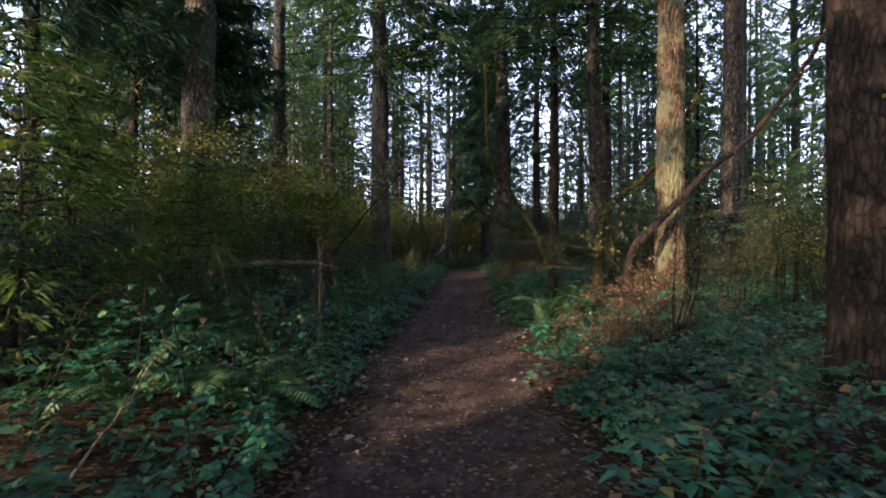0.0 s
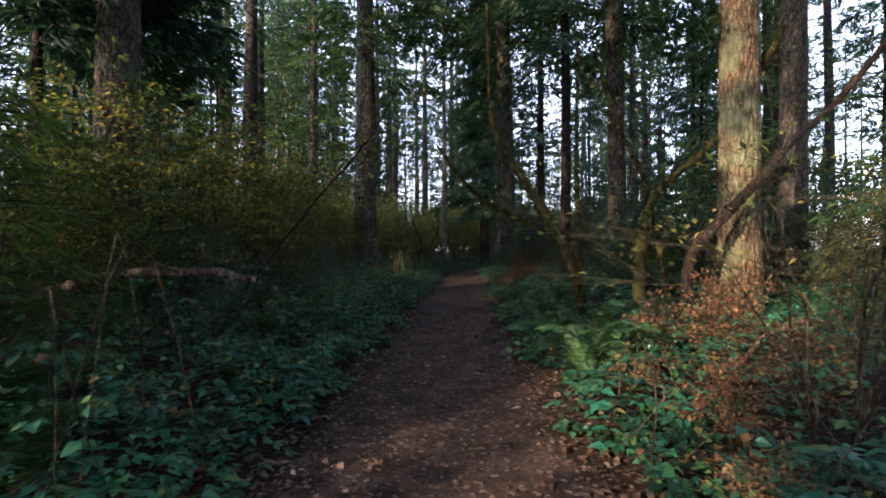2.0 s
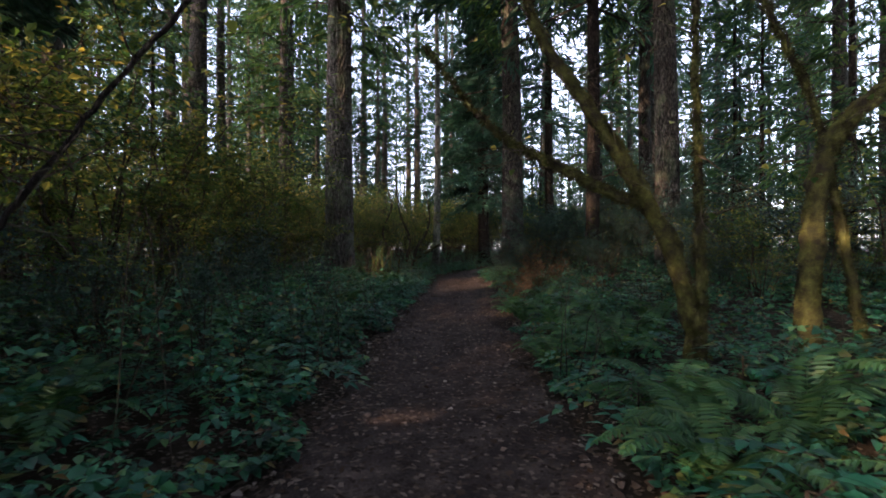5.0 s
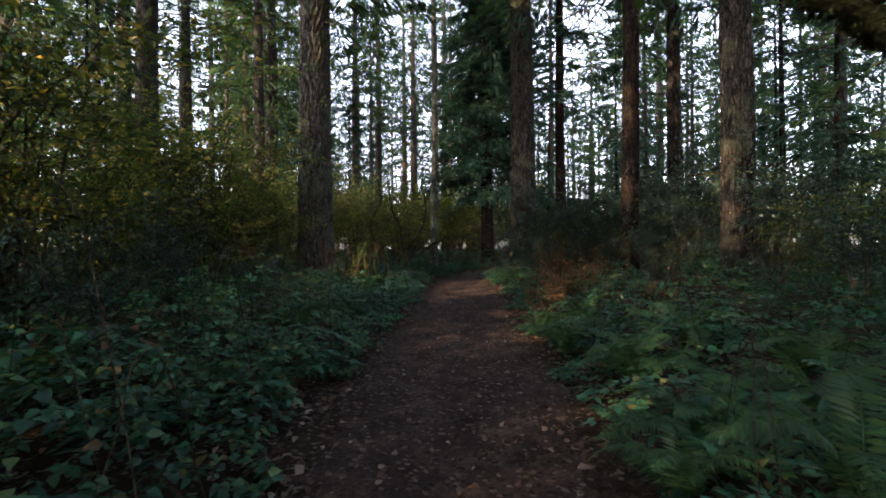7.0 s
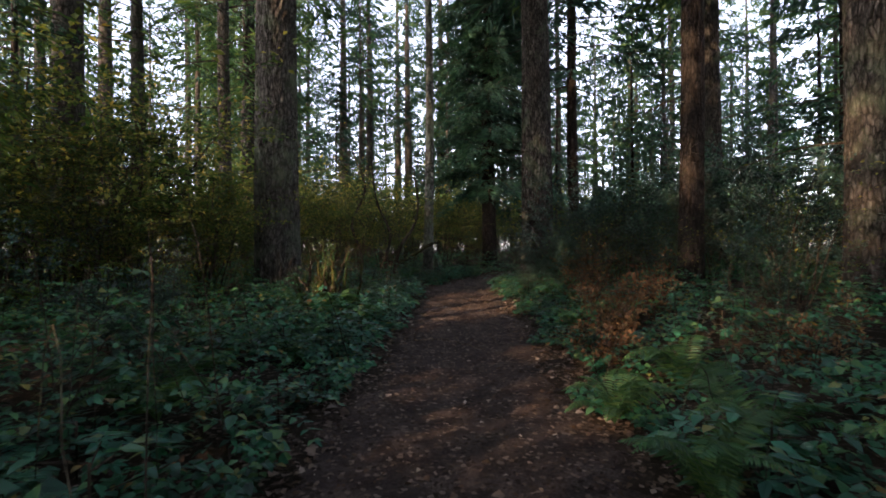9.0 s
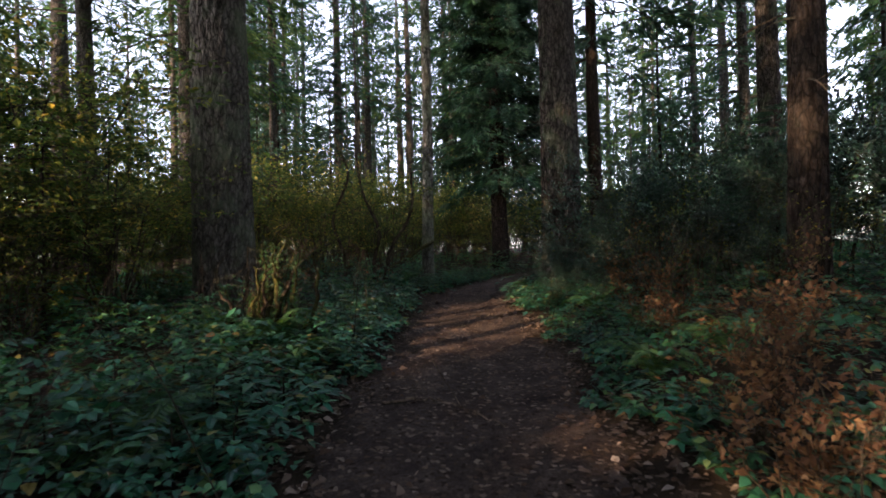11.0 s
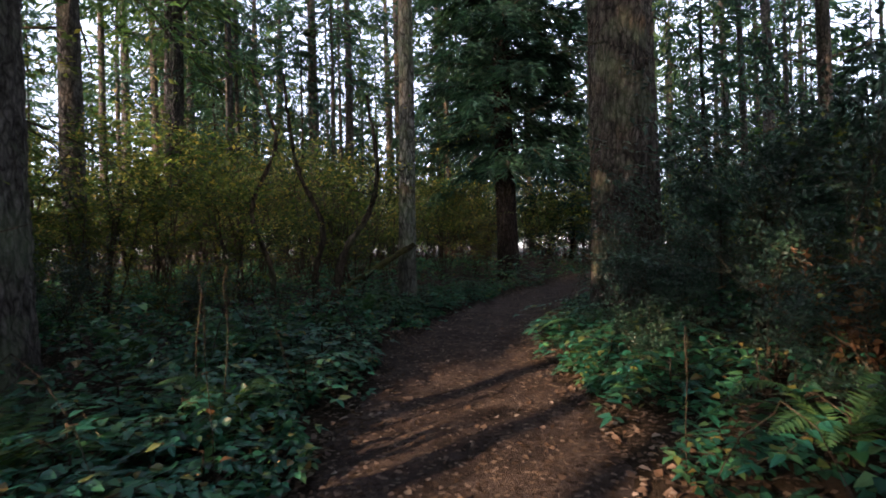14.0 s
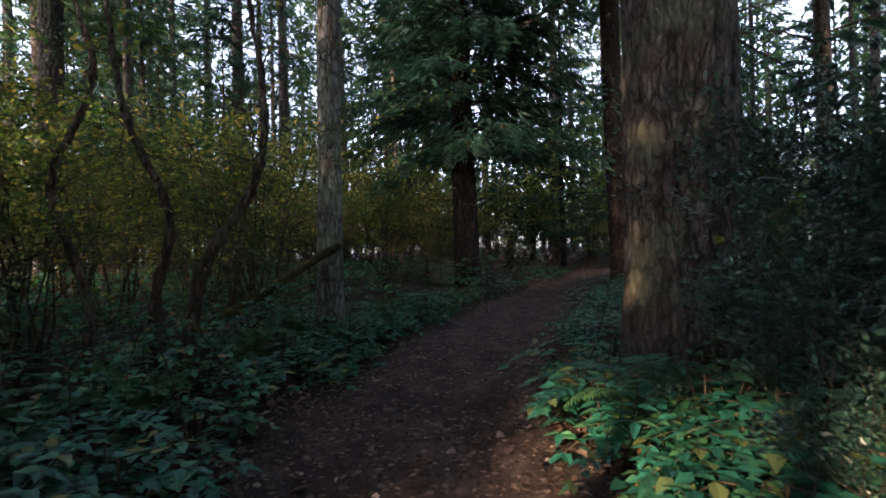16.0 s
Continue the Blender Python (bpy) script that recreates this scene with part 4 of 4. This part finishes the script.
def stump(x, y):
    """Ragged mossy stump of broken upright stems."""
    t = root("mossy_stump", x, y, float(land(x, y)) - 0.05, "ragged mossy stump of broken dead stems", "stump")
    g = np.random.default_rng(15)
    for i in range(34):
        a, r = g.uniform(0, 6.28), g.uniform(0.02, 0.5)
        px, py, h = math.cos(a) * r, math.sin(a) * r, g.uniform(0.3, 1.3)
        s = Shape()
        pts = curve_points([(px, py, -0.05), (px * 1.15 + g.normal(0, 0.05), py * 1.15, h * 0.5), (px * 1.5 + g.normal(0, 0.16), py * 1.5 + g.normal(0, 0.1), h)], 14, 0.018)
        tube(s, pts, np.linspace(0.055, 0.01, 14) * g.uniform(0.35, 1.1), 7, lambda q, z, rr: 1 + 0.25 * np.sin(2 * q + 9 * z + i))
        part("stem", s.mesh("stem", MOSS if i % 4 else TWIG, True), t)
        if i % 2:
            tufts = Shape()
            k = g.integers(0, 13, 260)
            dr = unit(g.normal(0, 1, (260, 3)))
            blades(tufts, pts[k] + (pts[k + 1] - pts[k]) * g.random((260, 1)) + dr * 0.03, dr + [0, 0, 0.3], g.normal(0, 1, (260, 3)), g.uniform(0.02, 0.06, 260), 0.016)
            part("moss", tufts.mesh("moss", FERN), t, "tufts of yellow-green moss", kind="stuff")
        else:
            sticks = Shape()
            twigs(sticks, pts, 3, 0.6, 40 + i, 0.5, 0.006)
            part("twigwork", sticks.mesh("twigwork", TWIG), t, kind="stuff")


stump(-1.5, 22.95)

# ---------------------------------------------------------------- ferns


def frond_mesh(length, seed):
    g = np.random.default_rng(seed)
    s = Shape()
    u = np.linspace(0, 1, 12)
    arch = g.uniform(0.7, 1.05)
    pts = np.stack([u * length * 0.8, 0.05 * np.sin(u * 2) * length, length * arch * (1.5 * u - 1.2 * u ** 2)], 1)
    tube(s, pts, np.linspace(0.006, 0.002, 12), 4)
    q = np.linspace(0.1, 0.99, 26)
    c = np.stack([np.interp(q, u, pts[:, k]) for k in range(3)], 1)
    tan = unit(np.stack([np.interp(q, u, np.gradient(pts[:, k])) for k in range(3)], 1))
    side = np.array([0, 1.0, 0])
    up = unit(np.cross(tan, side))
    ln = length * 0.17 * np.sin(np.pi * np.clip(q * 0.86 + 0.14, 0, 1)) ** 0.7 + 0.01
    for sg in (1, -1):
        d = side * sg + tan * 0.35 + g.normal(0, 0.06, (26, 3)) - np.array([0, 0, 0.15])
        blades(s, c, d, -up * 1.0 if up[0, 2] < 0 else up, ln, length * 0.036, 0.1, 0.3, 0.1)
    return s.mesh("frond", FERN)


FRONDS = [frond_mesh(1.0, 600 + i) for i in range(4)]


def fern(x, y, count, scale, seed, label="green sword fern with arching fronds"):
    g = np.random.default_rng(seed)
    t = root("sword_fern", x, y, float(land(x, y)) + 0.02, label, "fern", "sword ferns")
    for i in range(count):
        f = part("frond", FRONDS[i % 4], t)
        f.matrix_basis = pose(0, 0, 0, g.normal(0, 10), g.uniform(-26, 8), i * 360 / count + g.normal(0, 10))
        k = scale * g.uniform(0.7, 1.15)
        f.scale = (k, k, k)


for i, (x, y, c, sc) in enumerate([(-1.75, 4.3, 13, 1.0), (-2.5, 3.9, 12, 1.0), (-2.2, 5.9, 12, 0.9), (1.75, 8.6, 11, 0.9), (2.3, 9.3, 10, 0.8), (-1.9, 8.2, 10, 0.8), (-1.5, 12.2, 9, 0.7), (1.9, 11.0, 12, 0.9),
                                   (2.2, 12.9, 10, 0.8), (2.6, 13.6, 12, 0.9), (1.95, 13.8, 11, 0.8), (1.8, 16.4, 11, 0.75), (2.4, 16.9, 10, 0.7), (-1.2, 22.2, 12, 0.75), (-0.75, 21.6, 10, 0.6), (-0.6, 25.0, 9, 0.6), (-1.6, 17.6, 10, 0.8),
                                   (-0.7, 28.2, 11, 0.7), (-0.3, 29.6, 11, 0.65), (0.1, 30.7, 10, 0.6), (0.9, 32.6, 10, 0.6), (2.6, 27.4, 11, 0.6), (2.9, 22.6, 10, 0.6), (-2.4, 26.9, 10, 0.8), (-2.8, 14.6, 11, 0.9), (3.4, 14.8, 11, 0.8), (-3.3, 20.2, 11, 0.9), (1.7, 10.2, 12, 0.8), (2.6, 10.6, 12, 0.9), (2.1, 15.2, 12, 0.8), (1.75, 17.6, 11, 0.65), (2.9, 15.9, 12, 0.85), (2.6, 18.2, 10, 0.7), (-1.5, 24.2, 12, 0.7), (-1.1, 26.4, 12, 0.7), (-1.4, 27.6, 11, 0.7), (-1.9, 22.6, 12, 0.8), (-1.1, 19.6, 11, 0.65), (-2.1, 10.6, 12, 0.85), (-2.9, 6.6, 13, 1.0), (-1.45, 14.6, 10, 0.6), (1.55, 13.2, 10, 0.6), (2.9, 24.0, 11, 0.7), (3.2, 21.2, 11, 0.75), (2.4, 21.0, 11, 0.6)]):
    fern(x, y, c, sc, 620 + i)

# ---------------------------------------------------------------- low growth and litter


def bank_points(count, y0, y1, side, inner, outer, seed, power=1.6):
    g = np.random.default_rng(seed)
    y = g.uniform(y0, y1, count)
    off = inner + (outer - inner) * g.random(count) ** power
    off = off + 0.16 * np.sin(y * 2.3 + side) + 0.1 * np.sin(y * 5.1)
    x = path_x(y) + side * off
    return g, x, y, off


def bramble_patch(y0, y1, side, count, seed, tall):
    g, x, y, off = bank_points(count, y0, y1, side, 1.17, 7.5, seed)
    rise = np.clip((off - 0.9) / 1.4, 0.12, 1)
    clump = 0.6 + 0.4 * np.sin(x * 2.7 + y * 1.1) * np.sin(y * 2.1 - x)
    keep = g.random(count) < 0.25 + 0.9 * clump
    x, y, off, rise, clump = x[keep], y[keep], off[keep], rise[keep], clump[keep]
    count = len(x)
    h = land(x, y) + 0.04 + tall * rise * clump * g.uniform(0.1, 1.0, count) ** 0.7
    p = np.stack([x, y, h], 1)
    s = Shape()
    a = g.uniform(0, 6.28, count)
    size = g.uniform(0.045, 0.108, count)
    tiltn = np.array([0, 0, 1.0]) + g.normal(0, 0.33, (count, 3))
    for k, w in ((0.0, 1.0), (1.35, 0.8), (-1.35, 0.8)):
        d = np.stack([np.cos(a + k), np.sin(a + k), g.normal(-0.12, 0.2, count)], 1)
        near = off < 3.2
        broad(s, (p + d * 0.012)[near], d[near], tiltn[near], (size * w)[near], (size * w * 0.8)[near], 0.2)
        blades(s, (p + d * 0.012)[~near], d[~near], tiltn[~near], (size * w * 1.15)[~near], (size * w * 0.8)[~near])
    ob = new("bramble_leaves", s.mesh("bramble_leaves", BRAMBLE))
    tagged(ob, "low carpet of dark green trailing bramble leaves", "undergrowth", "brambles", "stuff")
    w = Shape()
    for _ in range(40):
        i = g.integers(0, count)
        d = np.array([g.normal(), g.normal(), 0])
        d = d / np.linalg.norm(d)
        ln = g.uniform(0.5, 1.4)
        e = p[i] + d * ln
        b = np.array([p[i][0], p[i][1], float(land(p[i][0], p[i][1]))])
        if abs(e[0] - path_x(e[1])) < 1.1:
            continue
        e[2] = float(land(e[0], e[1])) + 0.02
        tube(w, curve_points([b, (b + e) / 2 + [0, 0, tall * g.uniform(0.6, 1.3) + 0.1], e], 9, 0.012), np.linspace(0.005, 0.002, 9), 4)
    tagged(new("bramble_canes", w.mesh("bramble_canes", TWIG)), "thin arching brown bramble canes", "undergrowth", "brambles", "stuff")


for i, (y0, y1) in enumerate([(0.5, 6), (6, 12), (12, 18), (18, 24), (24, 31), (31, 40)]):
    dens = 3700 if i < 5 else 2000
    bramble_patch(y0, y1, -1, dens + 700, 700 + i, 1.15 if i < 3 else 0.85)
    bramble_patch(y0, y1, 1, dens, 720 + i, 0.62)


def far_cover(y0, y1, side, count, seed):
    g, x, y, off = bank_points(count, y0, y1, side, 6.5, 19.0, seed, 1.0)
    s = Shape()
    h = land(x, y) + 0.05 + 0.6 * g.random(count) * (0.5 + 0.5 * np.sin(x * 1.9) * np.sin(y * 1.3 + x))
    a = g.uniform(0, 6.28, count)
    for k in (0, 2.1, 4.2):
        d = np.stack([np.cos(a + k), np.sin(a + k), g.normal(0, 0.3, count)], 1)
        blades(s, np.stack([x, y, h], 1), d, np.array([0, 0, 1.0]) + g.normal(0, 0.3, (count, 3)), g.uniform(0.12, 0.24, count), 0.11)
    tagged(new("ground_cover", s.mesh("ground_cover", BRAMBLE)), "low green leafy growth across the forest floor", "undergrowth", "ground cover", "stuff")


for i, (y0, y1) in enumerate([(0, 14), (14, 28), (28, 44)]):
    far_cover(y0, y1, -1, 3200, 740 + i)
    far_cover(y0, y1, 1, 3200, 750 + i)


def grape_mesh(seed):
    """A low evergreen plant: arching stalks with paired glossy leaflets."""
    g = np.random.default_rng(seed)
    stalks, s = Shape(), Shape()
    for i in range(9):
        a = i * 0.7 + g.normal(0, 0.25)
        d = np.array([math.cos(a), math.sin(a), 0])
        ln = g.uniform(0.28, 0.48)
        z0 = g.uniform(0.08, 0.34)
        u = np.linspace(0, 1, 7)
        pts = d * (u * ln)[:, None]
        pts[:, 2] = z0 + ln * (0.55 * u - 0.7 * u * u)
        tube(stalks, pts[[0, 3, 6]], np.linspace(0.004, 0.002, 3), 3)
        tube(stalks, np.array([[0, 0, -0.05], pts[0]]), 0.006, 3)
        side = np.array([-d[1], d[0], 0])
        for k in range(2, 7):
            for sg in (1, -1):
                broad(s, pts[k], side * sg + d * 0.45 + g.normal(0, 0.1, 3), np.array([0, 0, 1.0]) + g.normal(0, 0.2, 3), g.uniform(0.075, 0.105), 0.052, 0.12)
        broad(s, pts[6], d + [0, 0, -0.3], np.array([0, 0, 1.0]), 0.1, 0.045, 0.12)
    return stalks.mesh("stemwork", TWIG), s.mesh("leaves", GRAPE)


grape = shrub_kind("oregon_grape", "low evergreen plant with glossy paired leaflets", "plant", "low evergreen plants", [grape_mesh(800 + i) for i in range(4)])
g = np.random.default_rng(81)
for i in range(280):
    y = g.uniform(1.5, 36)
    side = -1 if i % 2 else 1
    x = float(path_x(y)) + side * (1.35 + 2.5 * g.random() ** 1.5)
    if i > 235:
        x, y = g.uniform(2.3, 3.2), g.uniform(25.4, 28.0)
    grape(x, y, i, g.uniform(0.8, 1.45), g.uniform(0, 360))
# a lush fringe of them along the inside of the bend
for i in range(110):
    y = g.uniform(19.0, 33.0)
    grape(float(path_x(y)) - 1.3 - 1.7 * g.random() ** 1.3, y, i, g.uniform(0.85, 1.25), g.uniform(0, 360))


def litter(name, label, count, y0, y1, spread, seed, low, high, mat):
    g = np.random.default_rng(seed)
    y = g.uniform(y0, y1, count)
    x = path_x(y) + g.normal(0, 1, count) * spread
    edge = g.random(count) < 0.72
    x = np.where(edge, path_x(y) + np.sign(g.normal(0, 1, count)) * (1.1 + 0.24 * g.normal(0, 1, count)), x)
    p = np.stack([x, y, land(x, y) + 0.024], 1)
    a = g.uniform(0, 6.28, count)
    d = np.stack([np.cos(a), np.sin(a), g.normal(0.1, 0.2, count)], 1)
    nn = np.array([0, 0, 1.0]) + g.normal(0, 0.3, (count, 3))
    s = Shape()
    size = g.uniform(low, high, count)
    broad(s, p, d, nn, size, size * g.uniform(0.5, 0.9, count), 0.25)
    tagged(new(name, s.mesh(name, mat)), label, "leaf litter", kind="stuff")


litter("fallen_leaves", "scattered brown fallen leaves on the dirt path", 13000, -1, 38, 1.0, 900, 0.015, 0.06, LITTER)
litter("fallen_leaves", "large pale curled maple leaves on the ground", 1700, -1, 36, 1.2, 901, 0.05, 0.10, LITTER)
litter("fallen_leaves", "pale dry leaves drifted along the path edges", 2200, 4, 30, 0.9, 902, 0.04, 0.085, LITTER)
